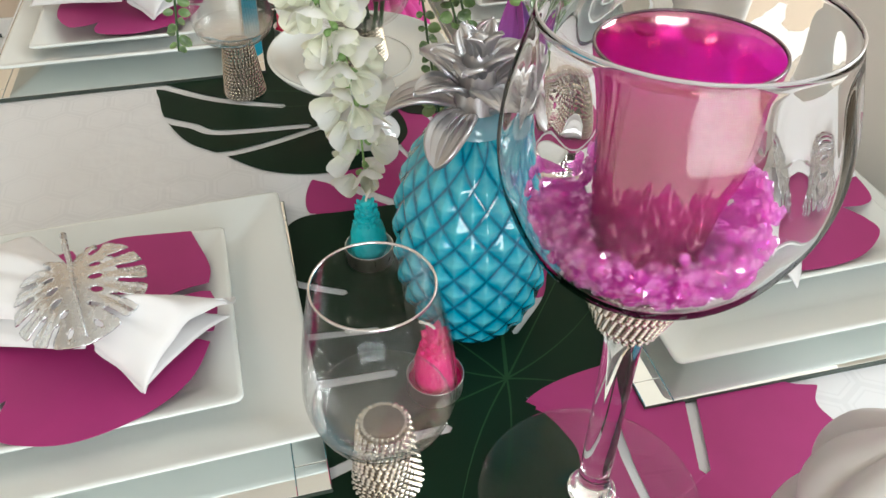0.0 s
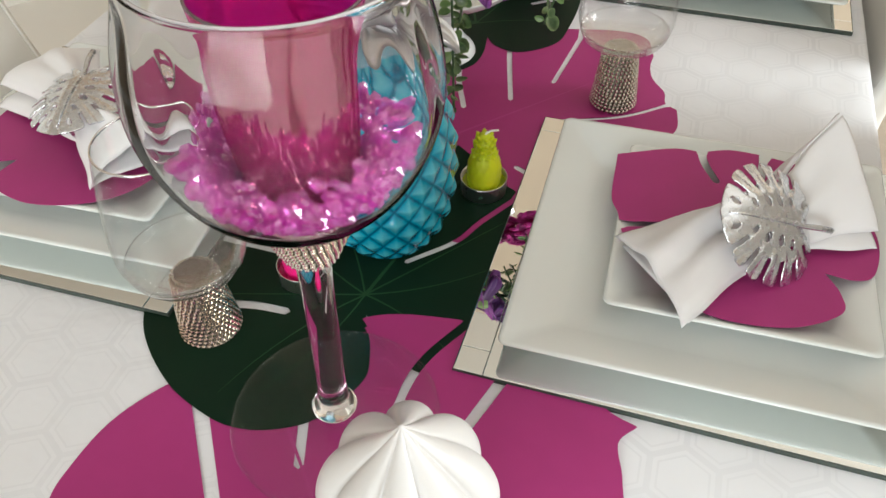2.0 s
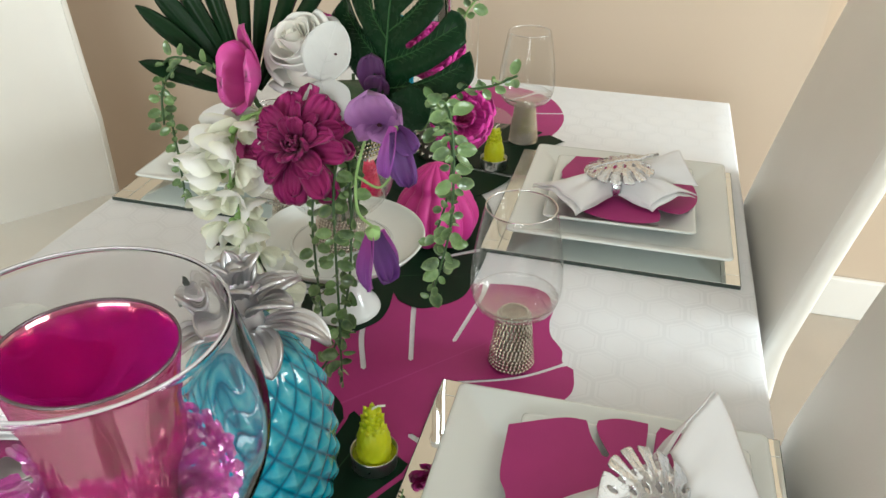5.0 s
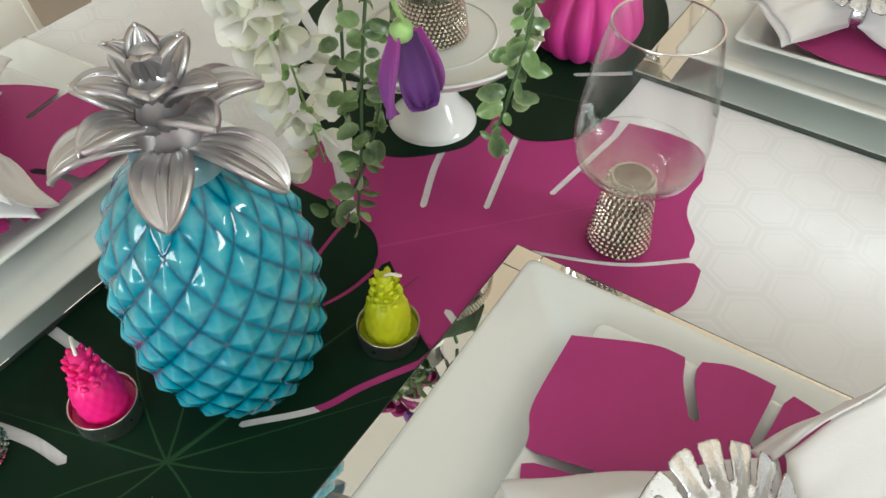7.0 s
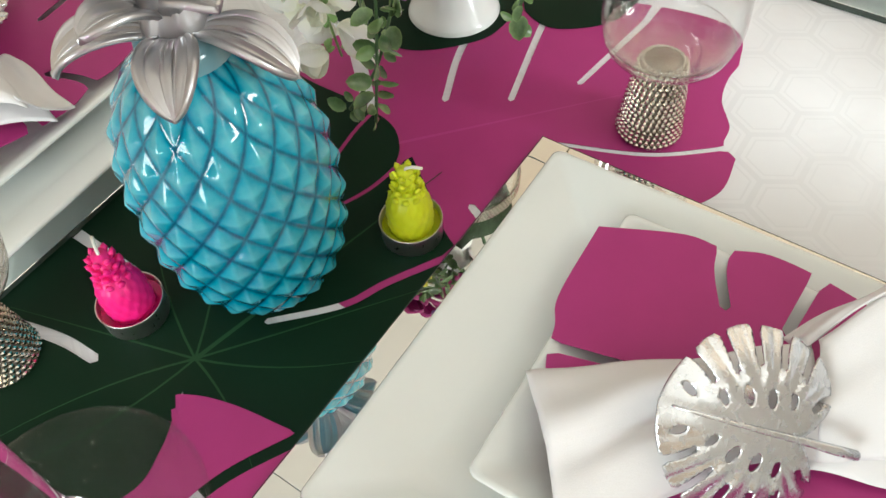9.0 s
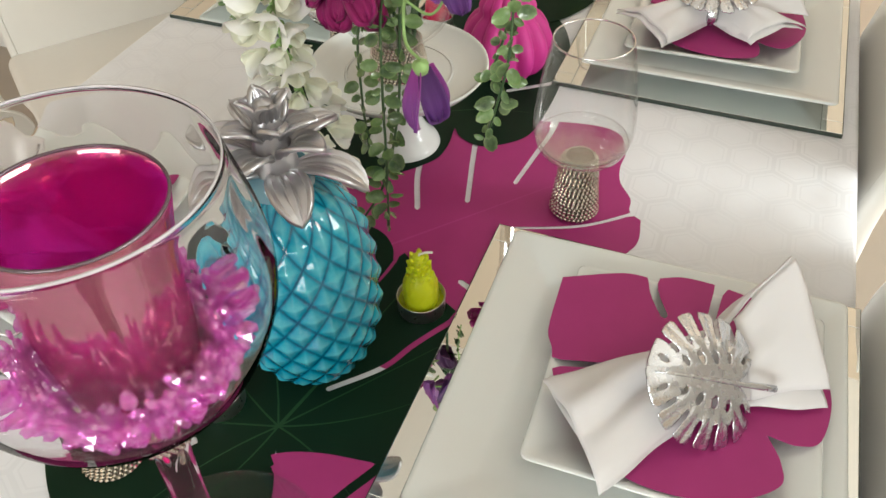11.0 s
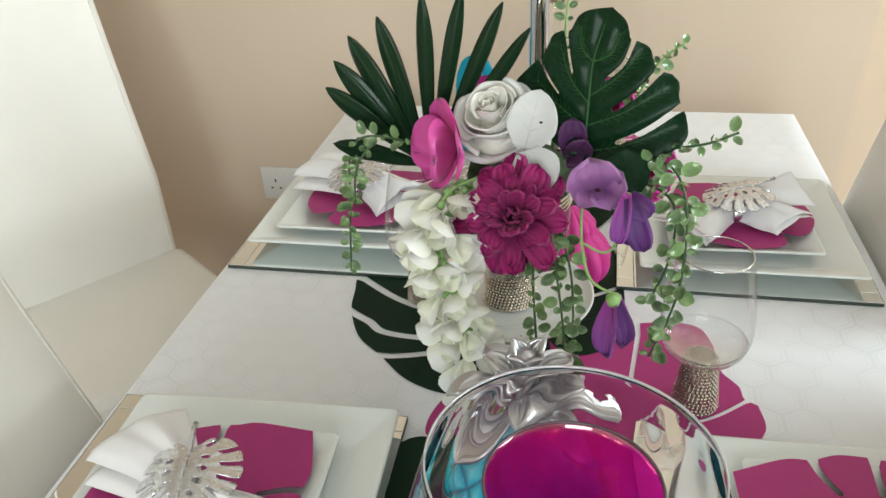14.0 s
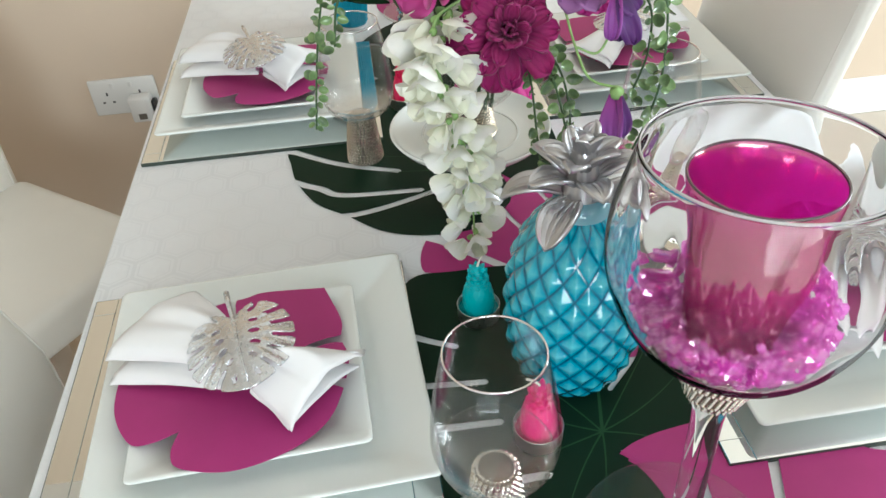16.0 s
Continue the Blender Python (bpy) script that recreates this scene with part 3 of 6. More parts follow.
card_leaf("green_card_leaf", (0.0, 0.09),
          [(0.036, 0.030), (0.042, 0.018), (0.052, -0.004), (0.055, -0.027), (0.037, -0.063), (0.008, -0.081), (-0.020, -0.0855), (-0.048, -0.079), (-0.075, -0.067), (-0.104, -0.045), (-0.124, -0.020),
           (-0.142, 0.025), (-0.150, 0.075), (-0.147, 0.130), (-0.136, 0.190), (-0.118, 0.246), (-0.098, 0.268), (-0.060, 0.268), (-0.020, 0.268), (0.012, 0.263), (0.030, 0.249), (0.0385, 0.2325), (0.044, 0.2445),
           (0.070, 0.2255), (0.097, 0.204), (0.128, 0.182), (0.146, 0.130), (0.150, 0.070), (0.140, 0.020), (0.116, -0.004), (0.088, -0.008), (0.058, 0.006)],
          [((-0.140, -0.012), (-0.060, 0.012), (-0.021, 0.016), 0.0085), ((-0.155, 0.074), (-0.048, 0.072), 0.0085), ((-0.150, 0.124), (-0.053, 0.1165), 0.0075), ((-0.140, 0.200), (-0.102, 0.177), (-0.072, 0.162), 0.0080),
           ((-0.006, 0.272), (-0.006, 0.245), (0.0, 0.205), 0.0035), ((0.0405, 0.2360), (0.036, 0.205), (0.022, 0.170), 0.0036), ((0.118, 0.196), (0.092, 0.152), (0.078, 0.123), (0.046, 0.089), 0.0056)],
          GREEN_CARD, Z2, GN, (0, 21, 22), heart=(0.028, 0.048), veins=((78, 0.20), (118, 0.17), (158, 0.14), (196, 0.13), (228, 0.13), (262, 0.11), (52, 0.15), (20, 0.10), (-12, 0.09)))
card_leaf("magenta_card_leaf", (0.08, 0.32),
          [(-0.080, 0.268), (-0.091, 0.276), (-0.091, 0.300), (-0.080, 0.330), (-0.050, 0.376), (0.0, 0.424), (0.060, 0.462), (0.110, 0.480), (0.160, 0.489), (0.188, 0.480), (0.199, 0.448), (0.198, 0.428), (0.203, 0.405),
           (0.217, 0.384), (0.220, 0.366), (0.232, 0.357), (0.235, 0.330), (0.228, 0.310), (0.205, 0.270), (0.165, 0.235), (0.125, 0.185), (0.100, 0.145), (0.078, 0.123), (0.040, 0.145), (0.0, 0.185), (-0.048, 0.235)],
          [((-0.086, 0.340), (-0.007, 0.265), 0.012), ((0.0, 0.430), (0.010, 0.360), (0.032, 0.303), 0.0065), ((0.040, 0.460), (0.054, 0.400), (0.073, 0.328), 0.0060), ((0.122, 0.492), (0.107, 0.369), 0.0056),
           ((0.224, 0.364), (0.180, 0.3305), (0.118, 0.306), 0.0042), ((0.150, 0.206), (0.101, 0.230), 0.0066)],
          MAGENTA_CARD, Z1, MG, (10, 15), heart=(0.0, 0.22), veins=((48, 0.22),))
card_leaf("green_card_leaf", (-0.06, 0.52),
          [(0.020, 0.436), (0.034, 0.421), (0.061, 0.416), (0.094, 0.443), (0.102, 0.480), (0.104, 0.540), (0.098, 0.620), (0.064, 0.695), (0.0, 0.735), (-0.080, 0.730), (-0.160, 0.690), (-0.218, 0.620), (-0.234, 0.545), (-0.230, 0.510),
           (-0.223, 0.470), (-0.200, 0.419), (-0.166, 0.3875), (-0.126, 0.350), (-0.078, 0.333), (-0.022, 0.337), (0.016, 0.372), (0.024, 0.400)],
          [((-0.240, 0.549), (-0.171, 0.498), (-0.097, 0.466), 0.0105), ((-0.232, 0.470), (-0.195, 0.448), (-0.166, 0.428), (-0.074, 0.421), 0.0110), ((-0.172, 0.384), (-0.123, 0.394), (-0.047, 0.421), 0.0100), ((0.106, 0.560), (0.050, 0.520), 0.007)],
          GREEN_CARD, Z2, GN, (0,), heart=(0.0, 0.46), veins=((110, 0.22), (150, 0.16), (185, 0.15), (215, 0.12), (70, 0.16), (30, 0.09)))
card_leaf("green_card_leaf", (0.0, 0.80), [(0.152, 0.906), (0.110, 0.935), (0.045, 0.952), (-0.050, 0.930), (-0.120, 0.860), (-0.132, 0.780), (-0.092, 0.700), (-0.020, 0.665), (0.050, 0.680), (0.088, 0.735), (0.102, 0.800), (0.122, 0.862)],
          [((0.130, 0.935), (0.060, 0.880), 0.007), ((-0.140, 0.850), (-0.040, 0.820), 0.008), ((0.100, 0.760), (0.030, 0.770), 0.007)], GREEN_CARD, Z1 + 0.0022, GN, (0,), heart=(0.0, 0.80), veins=((40, 0.12), (100, 0.1), (180, 0.1)))
card_leaf("magenta_card_leaf", (0.02, 1.00), [(0.124, 0.916), (0.136, 0.955), (0.139, 1.005), (0.126, 1.055), (0.098, 1.100), (0.040, 1.135), (-0.030, 1.125), (-0.075, 1.070), (-0.090, 1.000), (-0.060, 0.930), (0.0, 0.890), (0.065, 0.893)],
          [((0.138, 1.030), (0.060, 1.010), 0.006), ((0.080, 1.125), (0.030, 1.060), 0.007)], MAGENTA_CARD, Z1, MG, (0,), heart=(0.0, 0.95), veins=((70, 0.15),))
# ---- chairs ----


def back_curve(z):
    """How far the chair back leans away from the sitter at that height."""
    h = max(0.0, z - 0.62)
    return 0.006 + 0.33 * h - 0.12 * h * h


def steep_curve(z):
    """A straighter back."""
    h = max(0.0, z - 0.70)
    return 0.021 + 0.19 * h + 0.10 * h * h


def chair_meshes(w=0.37, curve=back_curve, t=0.026):
    bm = bmesh.new()
    loops = []
    for i in range(25):
        z = 0.36 + 0.70 * i / 24
        x = -0.40 - curve(z)
        hw = w / 2 - (0.012 * max(0, (z - 0.98) / 0.08) ** 2 if z > 0.98 else 0)
        lp = []
        for k in range(28):
            a = 2 * math.pi * k / 28
            c, s = math.cos(a), math.sin(a)
            e = 0.22
            px = t * (abs(c) ** 0.55) * (1 if c > 0 else -1)
            py = hw * (abs(s) ** e) * (1 if s > 0 else -1)
            if i in (0, 24):
                px, py = px * 0.6, py * 0.97
            lp.append((x + px, py, z + (0.004 if i == 24 else 0)))
        loops.append(lp)
    rings(bm, loops, cap0=True, cap1=True)
    back = finish("backrest", bm, LEATHER)
    seat = finish("seat", box(-0.395, 0.0, -w / 2 - 0.012, w / 2 + 0.012, 0.37, 0.455, 0.022, 4), LEATHER)
    leg = finish("leg", box(-0.02, 0.02, -0.02, 0.02, 0, 0.372, 0.003), WOOD)
    seam_pts = []
    for i in range(25):
        z = 0.37 + 0.68 * i / 24
        seam_pts.append((-0.404 + t - curve(z), w / 2 - 0.013, z))
    seam = finish("piping", tube(seam_pts, 0.0016, 5), LEATHER)
    return back, seat, leg, seam


CHAIR = chair_meshes()
SLIM_CHAIR = chair_meshes(0.38, steep_curve, 0.015)


def dining_chair(x, y, deg, label, meshes=CHAIR):
    ob = thing("dining_chair", label, "chair", heading(x, y, 0, deg), group="chairs round the table")
    back, seat, leg, seam = meshes
    part("backrest", back, None, ob)
    part("seat", seat, None, ob)
    part("piping", seam, None, ob)
    part("piping", seam, None, ob, m=Matrix.Diagonal((1, -1, 1, 1)))
    for lx in (-0.37, -0.03):
        for ly in (-0.15, 0.15):
            part("leg", leg, None, ob, m=Matrix.Translation((lx, ly, 0)))
    return ob


dining_chair(-0.628, 0.678, -37, "cream faux leather dining chair turned away from the table")
dining_chair(-0.153, 0.195, 0, "cream faux leather dining chair pushed up to the table")
dining_chair(0.020, 0.682, 180, "cream faux leather dining chair pushed against the tablecloth", SLIM_CHAIR)
dining_chair(0.030, 0.190, 180, "cream faux leather dining chair pushed against the tablecloth", SLIM_CHAIR)

# ---- place settings ----
MAT = 0.305


def mat_meshes():
    h, b, g = MAT / 2, 0.021, 0.0003
    def tile(x0, x1, y0, y1):
        bm = bmesh.new()
        z0, z1, c = 0.0, 0.005, 0.0004
        rings(bm, [[(x0, y0, z0), (x1, y0, z0), (x1, y1, z0), (x0, y1, z0)], [(x0, y0, z1 - 0.0003), (x1, y0, z1 - 0.0003), (x1, y1, z1 - 0.0003), (x0, y1, z1 - 0.0003)],
                   [(x0 + c, y0 + c, z1), (x1 - c, y0 + c, z1), (x1 - c, y1 - c, z1), (x0 + c, y1 - c, z1)]], cap0=True, cap1=True)
        return bm
    i = h - b
    big = finish("mirror_tile", tile(-i + g, i - g, -h, h), MIRROR, False)
    strip = finish("border_tile", tile(i, h, -i + g, i - g), MIRROR, False)
    corner = finish("corner_tile", tile(i, h, i, h), MIRROR, False)
    rim = bmesh.new()
    rings(rim, [[(-h - 0.0006, -h - 0.0006, z), (h + 0.0006, -h - 0.0006, z), (h + 0.0006, h + 0.0006, z), (-h - 0.0006, h + 0.0006, z)] for z in (-0.0002, 0.0046)], cap0=True, cap1=True)
    return big, strip, corner, finish("backing", rim, MIRROR_EDGE, False)


MATS = mat_meshes()
DINNER = finish("dinner_plate", square_dish(0.268, 0.185, 0.021, 0.0045), PORCELAIN)
SIDE = finish("side_plate", square_dish(0.188, 0.124, 0.0195, 0.0042), PORCELAIN)
CARD_RIM = [(0.0, 0.0), (-0.012, -0.020), (-0.030, -0.030), (-0.068, -0.012), (-0.098, 0.025), (-0.108, 0.060), (-0.100, 0.105), (-0.082, 0.140), (-0.064, 0.160), (-0.050, 0.178), (0.0, 0.211),
            (0.044, 0.180), (0.060, 0.158), (0.082, 0.140), (0.100, 0.105), (0.109, 0.068), (0.098, 0.028), (0.068, -0.010), (0.028, -0.028), (0.010, -0.020)]
CARD = finish("cut_sheet", flat_leaf(split_leaf(CARD_RIM, [((0.064, 0.162), (0.047, 0.146), (0.032, 0.122), 0.008), ((0.100, 0.116), (0.052, 0.092), 0.008), ((-0.078, 0.154), (-0.042, 0.118), 0.007), ((-0.112, 0.075), (-0.060, 0.070), 0.007)],
                                                (0, 10)), 0.0004), MAGENTA_CARD, False)


def cloth_fold(p00, p10, p11, p01, bulge=0.008, ripple=0.002, roll=0.004, crease=0.0, seed=0):
    """One fold of linen between four corners, from the gather (p00, p01) to the free end (p10, p11), with a rolled first edge."""
    rnd = random.Random(seed)
    ph, ph2 = rnd.uniform(0, 6), rnd.uniform(0, 6)
    c00, c10, c11, c01 = Vector(p00), Vector(p10), Vector(p11), Vector(p01)

    def fn(u, v):
        p = (c00 * (1 - u) + c10 * u) * (1 - v) + (c01 * (1 - u) + c11 * u) * v
        z = bulge * math.sin(math.pi * v) * math.sin(math.pi * (0.15 + 0.7 * u))
        z += ripple * (math.sin(v * 11 + ph) * (1 - u) ** 1.5 * 1.6 + 0.5 * math.sin(4 * v + 3 * u + ph2) + 0.25 * math.sin(13 * v - 6 * u + ph2))
        z -= roll * (math.exp(-(v / 0.05) ** 2) + 0.5 * math.exp(-((1 - v) / 0.05) ** 2) + 0.4 * math.exp(-((1 - u) / 0.04) ** 2))
        z -= crease * math.exp(-((v - 0.52 + 0.12 * u) / 0.09) ** 2) * math.sin(math.pi * min(1, 0.2 + 0.75 * u)) - crease * 0.7 * math.exp(-((v - 0.72 + 0.12 * u) / 0.12) ** 2)
        side = 0.0015 * math.sin(5 * v + ph)
        return p + Vector((side * u, 0.0012 * math.sin(7 * u + ph2), z))
    return finish("fold", sheet(fn, 26, 26, 0.0011), NAPKIN)


RING_SIDE = [(0.011, -0.013), (0.026, -0.017), (0.038, -0.006), (0.0435, 0.012), (0.041, 0.033), (0.030, 0.051), (0.014, 0.062)]
RING_RIM = [(0.0, -0.003)] + RING_SIDE + [(0.0, 0.0655)] + [(-x, y) for x, y in reversed(RING_SIDE)]
RING_SLITS = [((0.0200, -0.0180), (0.0185, -0.0120), (0.0125, -0.0060), 0.0028), ((0.0385, -0.0070), (0.0310, -0.0020), (0.0235, 0.0005), 0.0030), ((0.0440, 0.0090), (0.0350, 0.0115), (0.0270, 0.0120), 0.0030),
              ((0.0420, 0.0270), (0.0340, 0.0260), (0.0262, 0.0242), 0.0030), ((0.0350, 0.0430), (0.0290, 0.0395), (0.0205, 0.0345), 0.0028), ((0.0230, 0.0560), (0.0195, 0.0505), (0.0140, 0.0445), 0.0030)]
RING_HOLES = [(0.0150, 0.0055, 0.0036, 0.0021, -4), (0.0140, 0.0170, 0.0044, 0.0025, 6), (0.0128, 0.0285, 0.0042, 0.0025, 22), (0.0092, 0.0395, 0.0034, 0.0019, 36), (0.0088, 0.0545, 0.0036, 0.0020, 60)]


def ring_height(x, y):
    """The leaf is a shallow dome; each finger is tilted like a fan blade and creased along its middle, and the midrib lies in a dip."""
    ax = abs(x)
    out = math.hypot(ax, y - 0.018)
    turn = math.atan2(y - 0.018, ax)
    mouths = [-1.45] + [math.atan2(p[1] - 0.018, p[0]) for p, *_ in RING_SLITS] + [1.57]
    k = max(i for i in range(len(mouths) - 1) if turn >= mouths[i] or i == 0)
    f = min(1.0, max(0.0, (turn - mouths[k]) / (mouths[k + 1] - mouths[k])))
    w = min(1.0, max(0.0, (out - 0.014) / 0.020))
    w = w * w * (3 - 2 * w) * (0.35 if k == len(mouths) - 2 else 1.0)
    z = -0.010 * (ax / 0.037) ** 2 - 0.006 * ((y - 0.03) / 0.04) ** 2
    return z + w * (0.0026 * (f - 0.5) - 0.0009 * math.exp(-((f - 0.45) / 0.10) ** 2)) - 0.0008 * math.exp(-(ax / 0.003) ** 2)


RING_LEAF = finish("leaf", cast_leaf(split_leaf(RING_RIM, RING_SLITS + [tuple((-q[0], q[1]) for q in sl[:-1]) + (sl[-1],) for sl in RING_SLITS], (0,)), 0.0015, ring_height, 0.0012,
                                     RING_HOLES + [(-x, y, a, b, -deg) for x, y, a, b, deg in RING_HOLES]), SILVER)
RING_BAND = finish("band", lathe([(0.0165, -0.006), (0.0172, -0.004), (0.0172, 0.004), (0.0165, 0.006), (0.0158, 0.004), (0.0158, -0.004)], 36, close=True), SILVER)
RING_RIB = finish("midrib", tube([(0, -0.030, -0.004), (0, -0.018, -0.0028), (0, -0.006, ring_height(0, -0.006) + 0.0012)] + [(0, 0.01 * k, ring_height(0, 0.01 * k) + 0.0006) for k in range(1, 7)], [0.0024, 0.0023, 0.0019, 0.0015, 0.0013, 0.0011, 0.0009, 0.0008, 0.0006], 8), SILVER)
# two-winged folds: one end a broad pouch, the other a raised flap
NAP_A = [cloth_fold((-0.022, -0.030, 0.004), (-0.096, -0.060, 0.0005), (-0.104, 0.024, 0.002), (-0.022, 0.024, 0.006), 0.008, 0.001, 0.001, 0.0, 1),
         cloth_fold((-0.022, -0.030, 0.014), (-0.100, -0.062, 0.005), (-0.107, 0.030, 0.010), (-0.022, 0.028, 0.020), 0.014, 0.0016, 0.005, 0.007, 2),
         cloth_fold((-0.030, -0.028, 0.013), (0.032, -0.026, 0.014), (0.036, 0.030, 0.028), (-0.030, 0.027, 0.019), 0.004, 0.0025, 0.003, 0.0, 3),
         cloth_fold((0.024, -0.030, 0.006), (0.080, -0.043, 0.003), (0.084, 0.028, 0.030), (0.028, 0.022, 0.010), 0.006, 0.001, 0.001, 0.0, 4),
         cloth_fold((0.026, -0.026, 0.016), (0.087, -0.032, 0.014), (0.087, 0.046, 0.068), (0.036, 0.028, 0.032), 0.004, 0.0014, 0.003, 0.0, 5),
         cloth_fold((0.032, 0.028, 0.030), (0.086, 0.047, 0.066), (0.078, 0.056, 0.036), (0.026, 0.042, 0.008), 0.002, 0.0012, 0.0, 0.0, 6)]
NAP_B = [cloth_fold((-0.004, -0.020, 0.008), (-0.139, -0.020, 0.002), (-0.094, 0.062, 0.003), (-0.004, 0.011, 0.009), 0.006, 0.0014, 0.003, 0.0, 12),
         cloth_fold((-0.004, -0.012, 0.020), (-0.146, -0.006, 0.014), (-0.088, 0.082, 0.022), (-0.004, 0.014, 0.022), 0.010, 0.0014, 0.004, 0.003, 13),
         cloth_fold((0.004, -0.022, 0.006), (0.047, -0.050, 0.0), (0.094, 0.030, 0.002), (0.006, 0.020, 0.006), 0.006, 0.001, 0.001, 0.0, 14),
         cloth_fold((0.004, 0.004, 0.020), (0.099, 0.012, 0.022), (0.096, 0.044, 0.003), (0.012, 0.034, 0.005), -0.004, 0.0012, 0.0, 0.0, 15),
         cloth_fold((0.004, -0.024, 0.016), (0.051, -0.054, 0.006), (0.101, 0.016, 0.022), (0.004, 0.008, 0.024), 0.012, 0.0016, 0.004, 0.004, 16)]
NAP_C = [cloth_fold((-0.003, -0.044, 0.002 + 0.0045 * k), (-0.050 + 0.006 * k, -0.108 + 0.004 * k, 0.001 + 0.0042 * k), (-0.104, -0.052 + 0.003 * k, 0.002 + 0.0045 * k), (-0.003, -0.014, 0.004 + 0.0045 * k), 0.013 + 0.002 * k, 0.0014, 0.004, 0.004, 21 + k) for k in (1, 2)]
NAP_C += [cloth_fold((0.003, -0.044, 0.002 + 0.0045 * k), (0.050 - 0.003 * k, -0.074 + 0.004 * k, 0.001 + 0.004 * k), (0.102, -0.030 + 0.004 * k, 0.002 + 0.0045 * k), (0.003, -0.012, 0.004 + 0.0045 * k), 0.012 + 0.002 * k, 0.0014, 0.004, 0.003, 31 + k) for k in (1, 2)]
NAP_C += [cloth_fold((0.006, -0.022, 0.020), (0.102, -0.018, 0.018), (0.074, 0.024, 0.046), (0.012, 0.0, 0.026), 0.006, 0.0014, 0.001, 0.0, 41)]


def place_setting(mat_at, dinner_at, side_at, card_at, folds, nap_at, ring_m, band_m):
    """Mirror mat, two square plates, card leaf, napkin and its ring, each lying on the one below. A place is x, y, degrees."""
    z = TOP + 0.0004
    mat = thing("mirror_placemat", "square silver mirror placemat with a narrow mirrored border", "placemat", heading(mat_at[0], mat_at[1], z, mat_at[2]), group="mirror placemats")
    big, strip, corner, rim = MATS
    part("backing", rim, None, mat)
    part("mirror_tile", big, None, mat)
    for k in range(2):
        part("border_tile", strip, None, mat, m=Matrix.Rotation(k * math.pi, 4, "Z"))
    for k in range(4):
        part("corner_tile", corner, None, mat, m=Matrix.Rotation(k * math.pi / 2, 4, "Z"))
    solid("dinner_plate", DINNER, None, "large square white porcelain plate on the mirror mat", "plate", heading(dinner_at[0], dinner_at[1], z + 0.0052, dinner_at[2]), group="dinner plates")
    pz = z + 0.0052 + 0.0047
    solid("side_plate", SIDE, None, "small square white porcelain plate on the larger plate", "plate", heading(side_at[0], side_at[1], pz, side_at[2]), group="side plates")
    leaf = thing("magenta_leaf_card", "magenta card monstera leaf lying on the small plate", "paper leaf", heading(card_at[0], card_at[1], pz + 0.0208, card_at[2], card_at[3]), group="leaf cards on the plates")
    part("cut_sheet", CARD, None, leaf)
    nap_ob = thing("linen_napkin", "white linen napkin gathered in a silver leaf ring", "napkin", nap_at, group="linen napkins")
    for fold in folds:
        part("fold", fold, None, nap_ob)
    ring = thing("napkin_ring", "silver metal monstera leaf napkin ring", "napkin ring", ring_m, group="napkin rings")
    leaf_ob = part("leaf", RING_LEAF, None, ring)
    part("midrib", RING_RIB, None, leaf_ob, "raised silver midrib and stalk")
    part("band", RING_BAND, None, ring, m=ring_m.inverted() @ band_m)


def facing(at, stalk, normal, scale=1.0):
    """A pose whose origin is the leaf's notch, +y runs from stalk to tip and +z is the face."""
    y = -(Vector(stalk) - Vector(at)).normalized()
    n = Vector(normal)
    zz = (n - y * n.dot(y)).normalized()
    xx = y.cross(zz)
    m = Matrix((xx, y, zz)).transposed().to_4x4()
    m = m @ Matrix.Scale(scale, 4)
    m.translation = at
    return m


def band_at(x, y, z, deg):
    return Matrix.Translation((x, y, z)) @ Matrix.Rotation(radians(deg), 4, "Z") @ Matrix.Rotation(math.pi / 2, 4, "Y") @ Matrix.Diagonal((0.95, 1.15, 1, 1))


def laid(x, y, z, deg, scale, rise):
    """A napkin's pose: rise stretches it upwards."""
    return heading(x, y, z, deg, scale) @ Matrix.Diagonal((1, 1, rise, 1))


place_setting((0.2655, 0.1525, 0), (0.271, 0.1505, 1), (0.294, 0.1645, 1.5), (0.353, 0.140, 60, 0.90), NAP_A, laid(0.303, 0.162, 0.783, 35, 0.95, 1.05),
              facing((0.327, 0.148, 0.817), (0.353, 0.161, 0.806), (0.30, -0.45, 0.80), 1.03), band_at(0.303, 0.160, 0.795, 35))
place_setting((0.248, 0.703, -0.4), (0.255, 0.702, 0), (0.252, 0.706, 1), (0.300, 0.662, 42, 0.84), NAP_C, laid(0.243, 0.711, 0.7865, 2, 1.0, 1.0),
              facing((0.262, 0.692, 0.836), (0.290, 0.701, 0.843), (0.05, 0.06, 1)), band_at(0.243, 0.683, 0.800, 8))
place_setting((-0.2615, 0.135, 1.2), (-0.243, 0.140, 2.5), (-0.2515, 0.138, 2.7), (-0.304, 0.082, -37.5, 0.90), NAP_B, laid(-0.245, 0.121, 0.787, -17, 0.88, 1.65),
              facing((-0.254, 0.136, 0.8445), (-0.261, 0.166, 0.850), (-0.06, -0.32, 0.95), 1.0), band_at(-0.245, 0.120, 0.806, -17))
place_setting((-0.265, 0.698, 0), (-0.268, 0.711, 0), (-0.2785, 0.707, 0), (-0.299, 0.661, -37.5, 0.82), NAP_B, laid(-0.262, 0.701, 0.787, -17, 0.88, 1.65),
              facing((-0.276, 0.700, 0.8445), (-0.285, 0.729, 0.850), (-0.06, -0.32, 0.95), 1.0), band_at(-0.262, 0.700, 0.806, -17))
# ---- glasses on rhinestone feet ----
DISC = material("bronze_disc", (0.22, 0.17, 0.13), 0.35, metal=0.7, var=0.2, scale=120, bump=0.1)


